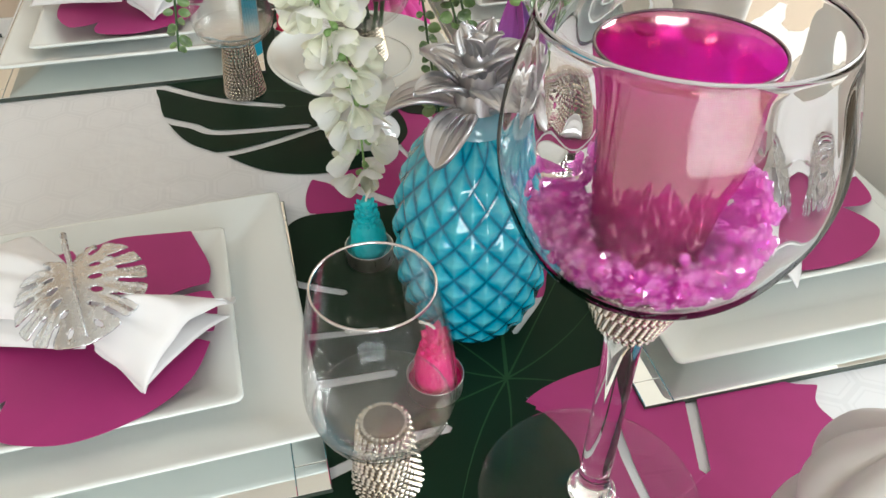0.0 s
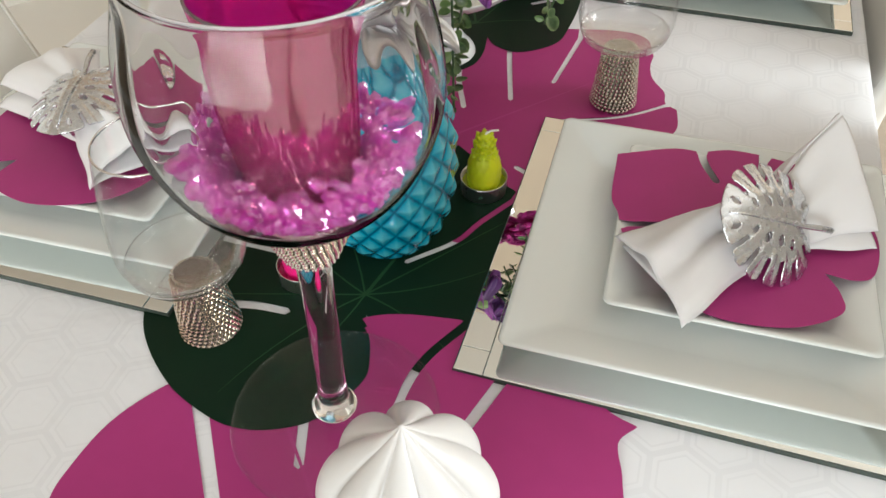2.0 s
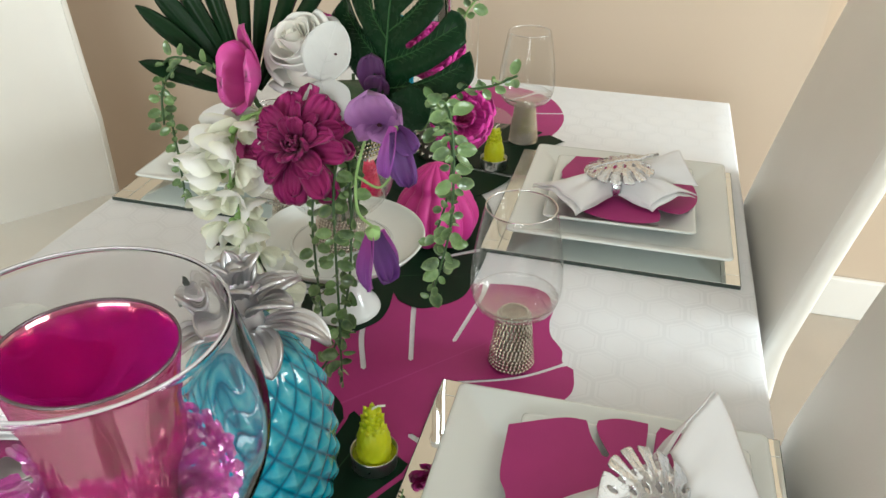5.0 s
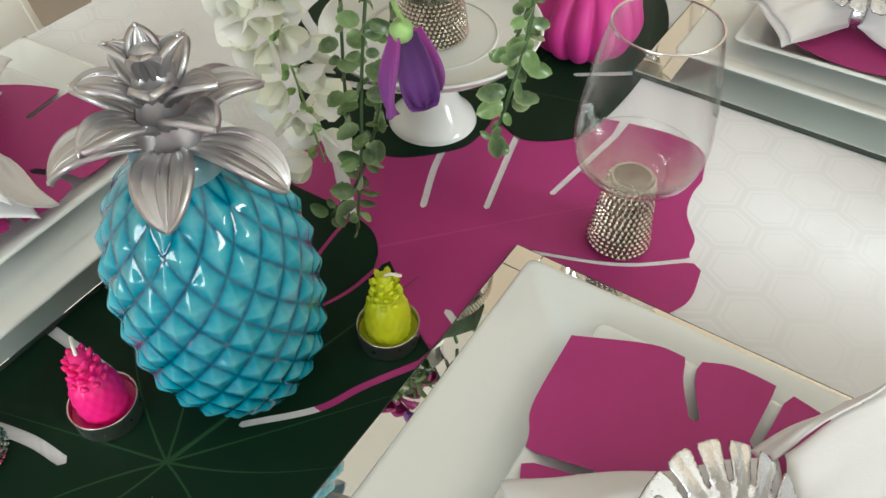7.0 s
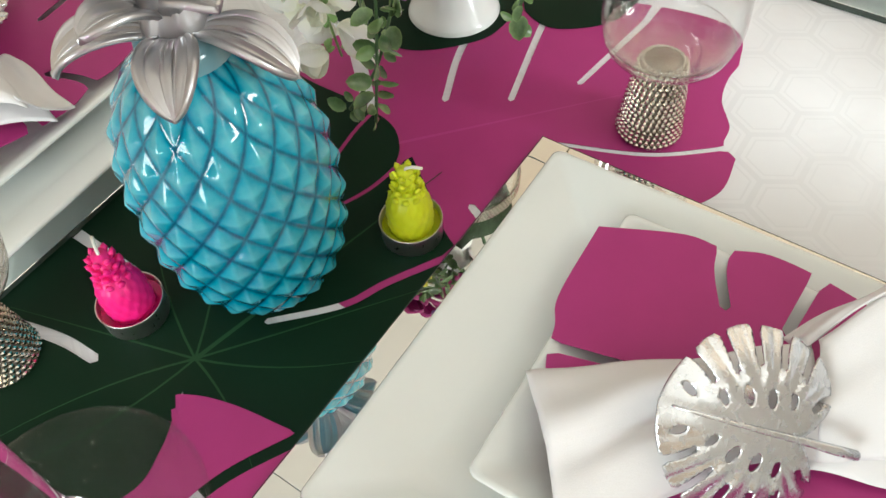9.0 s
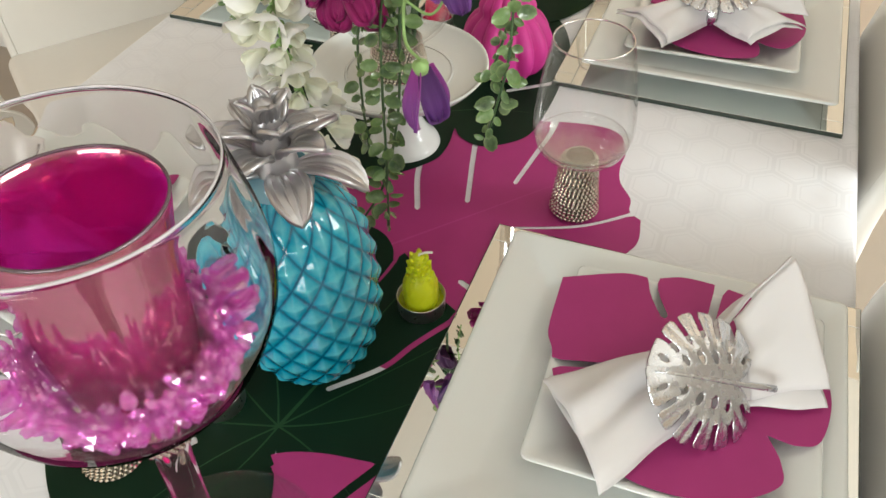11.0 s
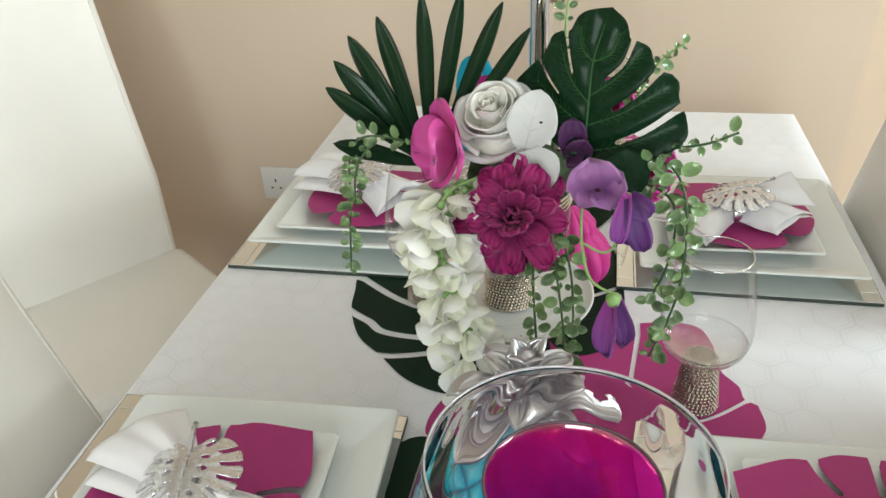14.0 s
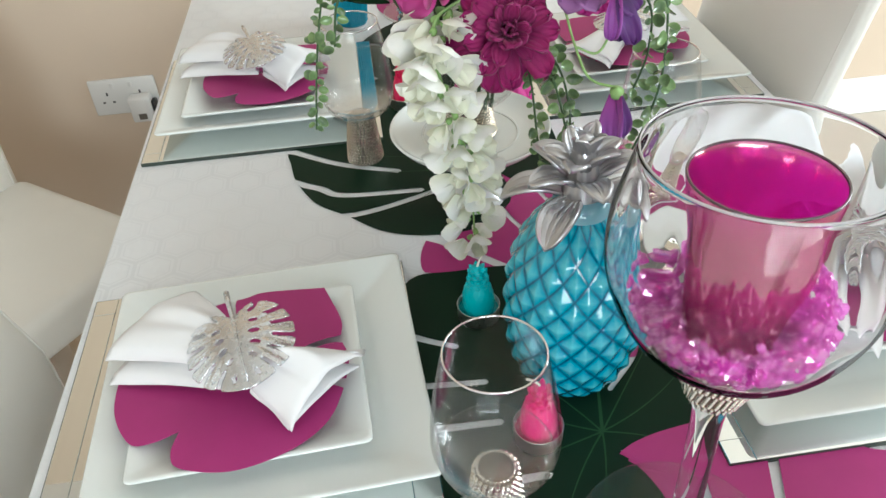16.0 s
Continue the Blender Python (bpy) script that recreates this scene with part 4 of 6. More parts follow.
def tumbler():
    ob = thing("stemless_glass", "clear stemless glass standing on a rhinestone-covered cone", "glass", group="glasses with rhinestone feet")
    part("foot", lathe([(0.0, 0.0), (0.0212, 0.0), (0.0212, 0.002), (0.0146, 0.055), (0.0125, 0.0575), (0.0, 0.0575)], 32), STONE_CORE, ob)
    bm = bead_mesh(bmesh.new(), cone_spots(0.0216, 0.0153, 0.0022, 0.0555, 0.0039), 0.0020)
    tagged(part("rhinestone_band", bm, STONES, ob, "rows of small silver stones", smooth=False), kind="stuff")
    spots = [(0.0130 * math.cos(2 * math.pi * i / 28), 0.0130 * math.sin(2 * math.pi * i / 28), 0.0582) for i in range(28)]
    tagged(part("rhinestone_ring", bead_mesh(bmesh.new(), spots, 0.0015), STONES, ob, "ring of small silver stones", smooth=False), kind="stuff")
    part("disc", lathe([(0.0, 0.0576), (0.0114, 0.0576), (0.0114, 0.0590), (0.0, 0.0592)], 28), DISC, ob, "bronze disc under the bowl")
    outer = [(0.0402, 0.0760), (0.0428, 0.0860), (0.0431, 0.096), (0.0416, 0.114), (0.0386, 0.135), (0.0345, 0.157), (0.0320, 0.168)]
    outer = [(p.x, p.y) for p in spline([(r, z, 0) for r, z in outer], 4)]
    inner = [(r - 0.0011, z + 0.0008) for r, z in outer[:-1]]
    part("bowl", lathe(outer + [(0.0315, 0.1684), (0.0310, 0.1678)] + [(r, z) for r, z in reversed(inner) if z < 0.1665], 48, close=True), THIN, ob, "clear glass bowl")
    base = [(0.0005, 0.0603), (0.0150, 0.0605), (0.0280, 0.0630), (0.0365, 0.0688), (0.0401, 0.0758), (0.0391, 0.0764), (0.0340, 0.0722), (0.0250, 0.0692), (0.0150, 0.0680), (0.0005, 0.0677)]
    part("bowl_base", lathe([(max(0.0005, p.x), p.y) for p in spline([(r, z, 0) for r, z in base], 3)], 56), BASE_GLASS, ob, "thick clear glass bottom")
    part("gilt_rim", lathe([(0.03235, 0.1678), (0.0321, 0.1688), (0.0312, 0.1688), (0.0309, 0.1678)], 48, close=True), CHROME, ob, "thin silver line on the rim")
    return ob


first = tumbler()
TALL = Matrix.Diagonal((1.0, 1.0, 1.02, 1.0))
first.matrix_world = Matrix.Translation((-0.070, -0.013, TOP + 0.002)) @ TALL
for gx, gy, gr in ((0.170, 0.353, 40), (-0.137, 0.506, 100), (0.088, 0.893, 10)):
    copy_thing(first, heading(gx, gy, TOP + 0.002, gr) @ TALL)

# ---- tall goblet with a magenta votive ----

def lustre(name):
    """Magenta glass with a metallic lustre: part mirror, part clear colour."""
    m = bpy.data.materials.new(name)
    m.use_nodes = True
    n, l = m.node_tree.nodes, m.node_tree.links
    n.remove(n["Principled BSDF"])
    glow, mirror, mix, mix2, dif = (n.new("ShaderNodeBsdfTransparent"), n.new("ShaderNodeBsdfGlossy"), n.new("ShaderNodeMixShader"),
                                    n.new("ShaderNodeMixShader"), n.new("ShaderNodeBsdfTranslucent"))
    glow.inputs["Color"].default_value = (0.84, 0.19, 0.72, 1)
    dif.inputs["Color"].default_value = (0.60, 0.045, 0.44, 1)
    mirror.inputs["Color"].default_value = (0.80, 0.46, 0.46, 1)
    # upright draw marks in the lustre
    tex, mp, no, bp = n.new("ShaderNodeTexCoord"), n.new("ShaderNodeMapping"), n.new("ShaderNodeTexNoise"), n.new("ShaderNodeBump")
    mp.inputs["Scale"].default_value = (70, 70, 5)
    no.inputs["Scale"].default_value, no.inputs["Detail"].default_value = 1.0, 2.0
    bp.inputs["Strength"].default_value, bp.inputs["Distance"].default_value = 0.35, 0.003
    l.new(tex.outputs["Object"], mp.inputs[0])
    l.new(mp.outputs[0], no.inputs[0])
    l.new(no.outputs[0], bp.inputs["Height"])
    l.new(bp.outputs[0], mirror.inputs["Normal"])
    mirror.inputs["Roughness"].default_value = 0.09
    mix.inputs[0].default_value, mix2.inputs[0].default_value = 0.24, 0.40
    l.new(glow.outputs[0], mix.inputs[1])
    l.new(dif.outputs[0], mix.inputs[2])
    l.new(mix.outputs[0], mix2.inputs[1])
    l.new(mirror.outputs[0], mix2.inputs[2])
    l.new(mix2.outputs[0], n["Material Output"].inputs[0])
    return m


LUSTRE = lustre("magenta_lustre")


def acrylic(name):
    """Clear pink acrylic: tinted see-through body with sharp gloss on its facets."""
    m = bpy.data.materials.new(name)
    m.use_nodes = True
    n, l = m.node_tree.nodes, m.node_tree.links
    n.remove(n["Principled BSDF"])
    clear, back, gloss, mix, mix2, geo, ramp = (n.new("ShaderNodeBsdfTransparent"), n.new("ShaderNodeBsdfTranslucent"), n.new("ShaderNodeBsdfGlossy"), n.new("ShaderNodeMixShader"),
                                                n.new("ShaderNodeMixShader"), n.new("ShaderNodeNewGeometry"), n.new("ShaderNodeValToRGB"))
    ramp.color_ramp.elements[0].color, ramp.color_ramp.elements[1].color = (0.92, 0.10, 0.72, 1), (1.0, 0.50, 0.96, 1)
    l.new(geo.outputs["Random Per Island"], ramp.inputs[0])
    clear.inputs["Color"].default_value = (0.97, 0.52, 0.92, 1)
    l.new(ramp.outputs[0], back.inputs["Color"])
    gloss.inputs["Roughness"].default_value = 0.03
    mix.inputs[0].default_value, mix2.inputs[0].default_value = 0.30, 0.22
    l.new(clear.outputs[0], mix.inputs[1])
    l.new(back.outputs[0], mix.inputs[2])
    l.new(mix.outputs[0], mix2.inputs[1])
    l.new(gloss.outputs[0], mix2.inputs[2])
    l.new(mix2.outputs[0], n["Material Output"].inputs[0])
    return m


ACRYLIC = acrylic("pink_acrylic")
RIM_GLASS = material("grey_glass_edge", (0.78, 0.76, 0.78), 0.08, var=0.1, bump=0.0, trans=0.5, coat=0.5)
LUSTRE_RIM = material("dark_lustre_rim", (0.14, 0.10, 0.12), 0.2, metal=0.6, var=0.1, bump=0.0)


def goblet(x, y, lift, filled, label, lean=(0, 0, 0)):
    """lift: extra stem length."""
    ob = thing("giant_goblet", label, "goblet", Matrix.Translation((x, y, TOP + 0.0042)) @ Euler(lean).to_matrix().to_4x4())
    k = 0.163 + lift
    stem = [(0.0005, 0.0), (0.058, 0.0), (0.0680, 0.0008), (0.0680, 0.0022), (0.052, 0.0042), (0.022, 0.0070), (0.0150, 0.0100), (0.0148, 0.0130),
            (0.0128, 0.0160), (0.0104, 0.0200), (0.0096, 0.027), (0.0092, 0.045), (0.0092, k - 0.03), (0.0100, k - 0.008), (0.0112, k + 0.002), (0.0005, k + 0.003)]
    stem = [(p.x, p.y) for p in spline([(r, z, 0) for r, z in stem], 3)]
    part("foot", lathe([(max(r, 0.0004), max(z, 0.0)) for r, z in stem if z < 0.0108], 64), FOOT_GLASS, ob, "flat round glass foot", m=Euler(lean).to_matrix().to_4x4().inverted())
    part("foot_rim", lathe([(0.0677, 0.0004), (0.0687, 0.0012), (0.0685, 0.0023), (0.0673, 0.0026), (0.0667, 0.0014)], 96, close=True), FOOT_GLASS, ob, "rounded edge of the glass foot", m=Euler(lean).to_matrix().to_4x4().inverted())
    part("stem", lathe([(0.0004, 0.0092), (0.0100, 0.0094)] + [(max(r, 0.0004), z) for r, z in stem if z > 0.0108], 40), GLASS, ob, "clear glass stem")
    part("collar", lathe([(0.011, k + 0.004), (0.0155, k + 0.006), (0.0245, k + 0.030), (0.0245, k + 0.0325), (0.004, k + 0.0325)], 32), STONE_CORE, ob)
    bm = bead_mesh(bmesh.new(), cone_spots(0.0145, 0.0262, k + 0.003, k + 0.0315, 0.0037), 0.0018)
    tagged(part("rhinestone_band", bm, STONES, ob, "rows of small silver stones", smooth=False), kind="stuff")
    b0 = k + 0.0335
    outer = [(0.0008, b0), (0.020, b0 + 0.0015), (0.040, b0 + 0.0105), (0.0562, b0 + 0.0275), (0.0668, b0 + 0.0505), (0.0704, b0 + 0.0705), (0.0685, b0 + 0.0935), (0.0625, b0 + 0.1165), (0.0590, b0 + 0.129)]
    outer = [(p.x, p.y) for p in spline([(r, z, 0) for r, z in outer], 5)]
    inner = [(max(0.0005, r - 0.0009), z + (0.004 if i < 6 else 0.0018)) for i, (r, z) in enumerate(outer)]
    inner = [(r, z) for r, z in inner if z < b0 + 0.1275]
    prof = outer + [(0.0587, b0 + 0.1295), (0.0583, b0 + 0.1290)] + inner[::-1]
    inside = {(round(r, 6), round(z, 6)) for r, z in inner}

    def ribs(a, r, z):
        """Swirled optic ribs on the inside of the wall, fading out at the base and the lip."""
        if (round(r, 6), round(z, 6)) not in inside or r < 0.03 or not b0 + 0.05 < z < b0 + 0.124:
            return 1.0
        return 1.0 + (0.0065 * math.cos(14 * a + 4.0 * (z - b0) / 0.135) - 0.0045) * min(1.0, (z - b0 - 0.05) / 0.055, (b0 + 0.124 - z) / 0.012)
    bowl = part("bowl", lathe(prof, 168, ribs), BOWL_GLASS, ob, "clear optic-ribbed glass bowl")
    bowl.visible_shadow = False
    part("rim", lathe([(0.0592, b0 + 0.1290), (0.0591, b0 + 0.1301), (0.0583, b0 + 0.1301), (0.0582, b0 + 0.1290)], 96, close=True), RIM_GLASS, ob, "polished glass rim")
    if filled:
        rnd = random.Random(5)
        spots = []
        for i in range(1150):
            a, q = rnd.uniform(0, 2 * math.pi), rnd.random()
            h = 0.0055 + 0.0385 * rnd.random() ** 1.35
            wall = 0.024 + (h - 0.0055) / 0.0235 * 0.0305 if h < 0.029 else 0.0545 + (h - 0.029) * 0.44
            low = 0.0 if h < 0.012 else 0.030
            r = low + (wall - 0.0035 - low) * q ** 0.42
            h += b0
            spots.append((r * math.cos(a), r * math.sin(a), h))
        bm = bmesh.new()
        for p in spots:
            s = rnd.uniform(0.0025, 0.0041)
            g = bmesh.ops.create_icosphere(bm, subdivisions=1, radius=s, matrix=Matrix.Translation(p) @ Euler((rnd.uniform(0, 3), rnd.uniform(0, 3), 0)).to_matrix().to_4x4() @ Matrix.Diagonal((1.25, 0.9, 0.9, 1)))
        tagged(solid("acrylic_crystals", bm, ACRYLIC, "loose pink acrylic crystals filling the goblet's bottom", "crystals", ob.matrix_world.copy(), kind="stuff", smooth=False))
        v = thing("votive_holder", "magenta metallic glass votive cup standing in the goblet", "candle holder", ob.matrix_world @ Matrix.Translation((0.001, 0.0, b0 + 0.0060)) @ Matrix.Scale(0.965, 4))
        cup = [(0.0006, 0.0), (0.019, 0.0), (0.0240, 0.002), (0.0262, 0.008), (0.0292, 0.035), (0.0328, 0.072), (0.0356, 0.098), (0.0374, 0.109), (0.0382, 0.1135)]
        inn = [(max(0.0006, r - 0.0016), z + 0.002) for r, z in cup if z < 0.110]
        part("cup", lathe(cup + [(0.0376, 0.1145), (0.0368, 0.1135)] + inn[::-1], 56), LUSTRE, v)
        part("rim", lathe([(0.0383, 0.1138), (0.0380, 0.1147), (0.0370, 0.1147), (0.0367, 0.1138)], 56, close=True), LUSTRE_RIM, v, "thin dark metallic rim")
    return ob


goblet(0.049, -0.058, -0.013, True, "giant clear goblet with rhinestone collar holding a votive", (-0.036, 0.014, 0))
goblet(-0.012, 0.955, 0.085, False, "tall clear goblet with a rhinestone collar")

# ---- turquoise ceramic pineapple ----
NECK_GLAZE = material("pale_blue_glaze", (0.16, 0.34, 0.40), 0.12, var=0.2, scale=40, bump=0.02, coat=0.5)


def pineapple():
    ob = thing("ceramic_pineapple", "turquoise glazed ceramic pineapple with a silver crown", "ornament", Matrix.Translation((0.020, 0.123, TOP + 0.002)) @ Matrix.Rotation(0.3, 4, "Z"))
    nu, nv, H, R = 288, 168, 0.170, 0.0565
    bm = bmesh.new()
    loops, glz = [], []
    for j in range(nv + 1):
        t = j / nv
        z = H * t
        r = R * (max(0.0, 1 - abs((t - 0.44) / (0.60 if t > 0.44 else 0.56)) ** 2.35)) ** 0.5 if 0 < t < 1 else 0.0
        r = max(r, 0.030 if t < 0.5 else 0.022)
        lp = []
        for i in range(nu):
            a = 2 * math.pi * i / nu
            p = 16 * a / (2 * math.pi) + 6.4 * t
            q = 16 * a / (2 * math.pi) - 6.4 * t
            u, v = abs(p - math.floor(p) - 0.5) * 2, abs(q - math.floor(q) - 0.5) * 2
            h = 1 - max(u, v)
            h2 = 0.45 * h + 0.55 * h * h * (3 - 2 * h)
            fade = min(1, t / 0.05, (1 - t) / 0.22)
            rr = r + 0.0033 * (h2 - 0.5) * fade
            lp.append((rr * math.cos(a), rr * math.sin(a), z))
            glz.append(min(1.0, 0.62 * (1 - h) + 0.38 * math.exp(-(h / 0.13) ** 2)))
        loops.append(lp)
    rings(bm, loops, cap0=True, cap1=True)
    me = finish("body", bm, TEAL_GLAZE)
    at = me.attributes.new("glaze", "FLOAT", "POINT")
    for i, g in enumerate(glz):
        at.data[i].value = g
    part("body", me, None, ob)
    part("neck", lathe([(0.027, H - 0.010), (0.0235, H - 0.003), (0.0215, H + 0.003), (0.0205, H + 0.012), (0.0, H + 0.013)], 40), NECK_GLAZE, ob, "pale blue glazed neck")
    part("neck_line", lathe([(0.0262, H - 0.0075), (0.0256, H - 0.0060), (0.0246, H - 0.0058), (0.0246, H - 0.0075)], 40, close=True), PEWTER, ob, "thin silver line round the neck")

    def leaf(L, w, rise, fall, hollow=0.30):
        """A thick spoon-shaped leaf that sets out at the angle rise and bends over to the angle fall at its pointed tip."""
        steps, line, p = 28, [], Vector((0, 0, 0))
        for i in range(steps + 1):
            g = radians(rise + (fall - rise) * (i / steps) ** 1.2)
            line.append((p.copy(), g))
            p += Vector((0, math.cos(g), math.sin(g))) * L / steps

        def fn(u, v):
            q, g = line[min(steps, int(round(u * steps)))]
            t = -1 + 2 * v
            k = (0.42 + 0.58 * math.sin(math.pi / 2 * min(1, u / 0.55)) ** 1.2) if u < 0.55 else max(0.0, 1 - ((u - 0.55) / 0.45) ** 1.9) ** 0.72
            half = max(w / 2 * k, 0.0006)
            up = hollow * half * (t * t) + (0.0004 * math.cos(13 * t) + 0.00018 * math.cos(31 * t + 1)) * math.sin(math.pi * min(1, u * 0.9 + 0.15))
            return q + Vector((t * half, -math.sin(g) * up, math.cos(g) * up))
        bm = sheet(fn, steps, 40, 0.0030)
        return finish("crown_leaf", bm, PEWTER)
    tiers = [(5, 0.010, H + 0.009, leaf(0.054, 0.0275, 32, -60), 4.75), (5, 0.008, H + 0.018, leaf(0.043, 0.0245, 58, -20), 5.42), (5, 0.006, H + 0.029, leaf(0.033, 0.0205, 70, 4), 4.85), (4, 0.0065, H + 0.041, leaf(0.026, 0.016, 88, 46, 0.5), 5.3)]
    for n, r, z, me2, ph in tiers:
        for i in range(n):
            wob = 0.12 * math.sin(i * 2.3 + ph)
            m = Matrix.Rotation(2 * math.pi * i / n + ph + wob, 4, "Z") @ Matrix.Translation((0, r, z)) @ Matrix.Rotation(wob, 4, "X")
            part("crown_leaf", me2, None, ob, m=m)
    part("crown_core", lathe([(0.017, H), (0.014, H + 0.02), (0.009, H + 0.045), (0.006, H + 0.060), (0.0, H + 0.062)], 20), PEWTER, ob)
    return ob


pineapple()

# ---- small pineapple candles in tealight cups ----


def candle(x, y, name, color, deg, word):
    wax = material(name + "_wax", color, 0.38, var=0.08, scale=40, bump=0.1, bscale=300, sss=0.35)
    pool = material(name + "_wax_pool", tuple(c * 0.62 for c in color), 0.25, var=0.08, scale=40, bump=0.0, sss=0.2)
    ob = thing("pineapple_candle", word + " pineapple-shaped candle in a metal tealight cup", "candle", heading(x, y, TOP + 0.0022, deg), group="pineapple candles")
    part("tealight_cup", lathe([(0.0, 0.0), (0.0185, 0.0), (0.0195, 0.001), (0.0197, 0.0145), (0.0202, 0.0155), (0.0198, 0.0160), (0.0191, 0.0150), (0.0190, 0.004), (0.0, 0.004)], 40), ALU, ob, "thin aluminium cup")
    part("wax_pool", lathe([(0.0, 0.0095), (0.012, 0.0094), (0.0188, 0.0102)], 32), pool, ob, "hardened wax in the cup")
    nu, nv = 64, 40
    bm = bmesh.new()
    loops = []
    for j in range(nv + 1):
        t = j / nv
        r = 0.0128 * max(0.02, 1 - abs((t - 0.35) / 0.72) ** 2.4) ** 0.5
        lp = []
        for i in range(nu):
            a = 2 * math.pi * i / nu
            bump = 0.0006 * abs(math.sin(7 * a + 10 * t)) * abs(math.sin(7 * a - 10 * t))
            lp.append(((r + bump) * math.cos(a), (r + bump) * math.sin(a), 0.008 + 0.029 * t))
        loops.append(lp)
    rings(bm, loops, cap0=True, cap1=True)
    grow = Matrix.Translation((0, 0, 0.0085)) @ Matrix.Diagonal((1.12, 1.12, 1.25, 1)) @ Matrix.Translation((0, 0, -0.0085))
    part("candle_body", bm, wax, ob, m=grow)
    bm = bmesh.new()
    for tier, (r, z, n, s) in enumerate(((0.0078, 0.0335, 9, 0.0032), (0.0068, 0.0385, 8, 0.003), (0.0066, 0.0435, 8, 0.0028), (0.0052, 0.048, 6, 0.0026))):
        for i in range(n):
            a = 2 * math.pi * (i + 0.5 * (tier % 2)) / n
            bmesh.ops.create_icosphere(bm, subdivisions=1, radius=s, matrix=Matrix.Translation((r * math.cos(a), r * math.sin(a), z)) @ Matrix.Rotation(a, 4, "Z") @ Matrix.Rotation(0.7, 4, "Y") @ Matrix.Diagonal((0.6, 0.85, 1.25, 1)))
    bmesh.ops.create_cone(bm, cap_ends=True, segments=16, radius1=0.0085, radius2=0.004, depth=0.02, matrix=Matrix.Translation((0, 0, 0.040)))
    part("crown", bm, wax, ob, m=grow)
    part("wick", tube([(0, 0, 0.049), (0.001, 0, 0.0515), (0.005, 0, 0.0535), (0.011, 0, 0.0535)], 0.0010, 6), WICK, ob, "bent white wick", m=Matrix.Translation((0, 0, 0.0102)))
    return ob


candle(-0.024, 0.052, "pink", (0.85, 0.012, 0.22), 150, "bright pink")
candle(0.083, 0.190, "lime", (0.62, 0.68, 0.02), 20, "lime yellow")
candle(-0.047, 0.199, "aqua", (0.02, 0.50, 0.56), 60, "turquoise")
candle(-0.076, 0.631, "rose", (0.80, 0.012, 0.12), 90, "rose red")
candle(0.062, 0.787, "lime", (0.62, 0.68, 0.02), 70, "lime yellow")


def ribbed_ornament(name, x, y, mat, label, size, n=9, tall=1.0, rows=None):
    """A plump vase shape with deep vertical ribs drawn up to a point."""
    rows = rows or [(0.55, 0.0), (0.72, 0.03), (0.90, 0.16), (1.0, 0.36), (0.96, 0.56), (0.80, 0.75), (0.62, 0.86), (0.60, 0.93), (0.60, 1.0), (0.50, 1.10), (0.30, 1.19), (0.10, 1.26), (0.02, 1.28)]
    rows = spline([(r * size, z * size * 1.55 * tall, 0) for r, z in rows], 5)
    top = rows[-1].y
    def ribs(a, r, z):
        s = abs(math.sin(n * a / 2 + 0.6 * z / top))
        return 0.80 + 0.21 * s ** 0.6 if 0.02 * top < z else 0.9
    bm = lathe([(max(p.x, 0.0008), max(p.y, 0.0)) for p in rows], 144, ribs, cap0=True, cap1=True)
    return solid(name, bm, mat, label, "ornament", Matrix.Translation((x, y, TOP + 0.0024)))


ribbed_ornament("ribbed_white_ornament", 0.140, -0.156, WHITE_CERAMIC, "white ceramic ornament with swirled ribs in two tiers", 0.0480, 8, 1.22,
                [(0.60, 0.0), (0.80, 0.06), (0.95, 0.35), (0.97, 0.62), (0.92, 0.88), (0.83, 1.05), (0.78, 1.14), (0.79, 1.24), (0.84, 1.36), (0.82, 1.50), (0.70, 1.66), (0.46, 1.80), (0.24, 1.90), (0.09, 1.98), (0.01, 2.03)])
ribbed_ornament("ribbed_magenta_ornament", 0.034, 0.568, PLUM, "magenta ceramic ornament with vertical ribs", 0.052, 13, 1.0)

# ---- white cake stand under the flowers ----
CX, CY = -0.021, 0.396


def cake_stand():
    ob = thing("cake_stand", "small white porcelain pedestal cake stand", "cake stand", Matrix.Translation((CX, CY, TOP + 0.002)))
    foot = [(0.0005, 0.0), (0.034, 0.0), (0.0365, 0.002), (0.0345, 0.006), (0.026, 0.016), (0.018, 0.034), (0.0155, 0.055), (0.019, 0.070), (0.0240, 0.0755), (0.0005, 0.0756)]
    dish = [(0.0005, 0.0757), (0.030, 0.0765), (0.070, 0.0795), (0.080, 0.084), (0.0855, 0.0905), (0.0865, 0.0925), (0.0845, 0.0932), (0.079, 0.0885), (0.069, 0.0845), (0.052, 0.0836), (0.0505, 0.0846), (0.049, 0.0836), (0.0005, 0.0836)]
    for name, prof in (("pedestal", foot), ("plate", dish)):
        part(name, lathe([(max(0.0005, p.x), p.y) for p in spline([(r, z, 0) for r, z in prof], 3)], 64), PORCELAIN, ob)


cake_stand()

# ---- things at the far end ----


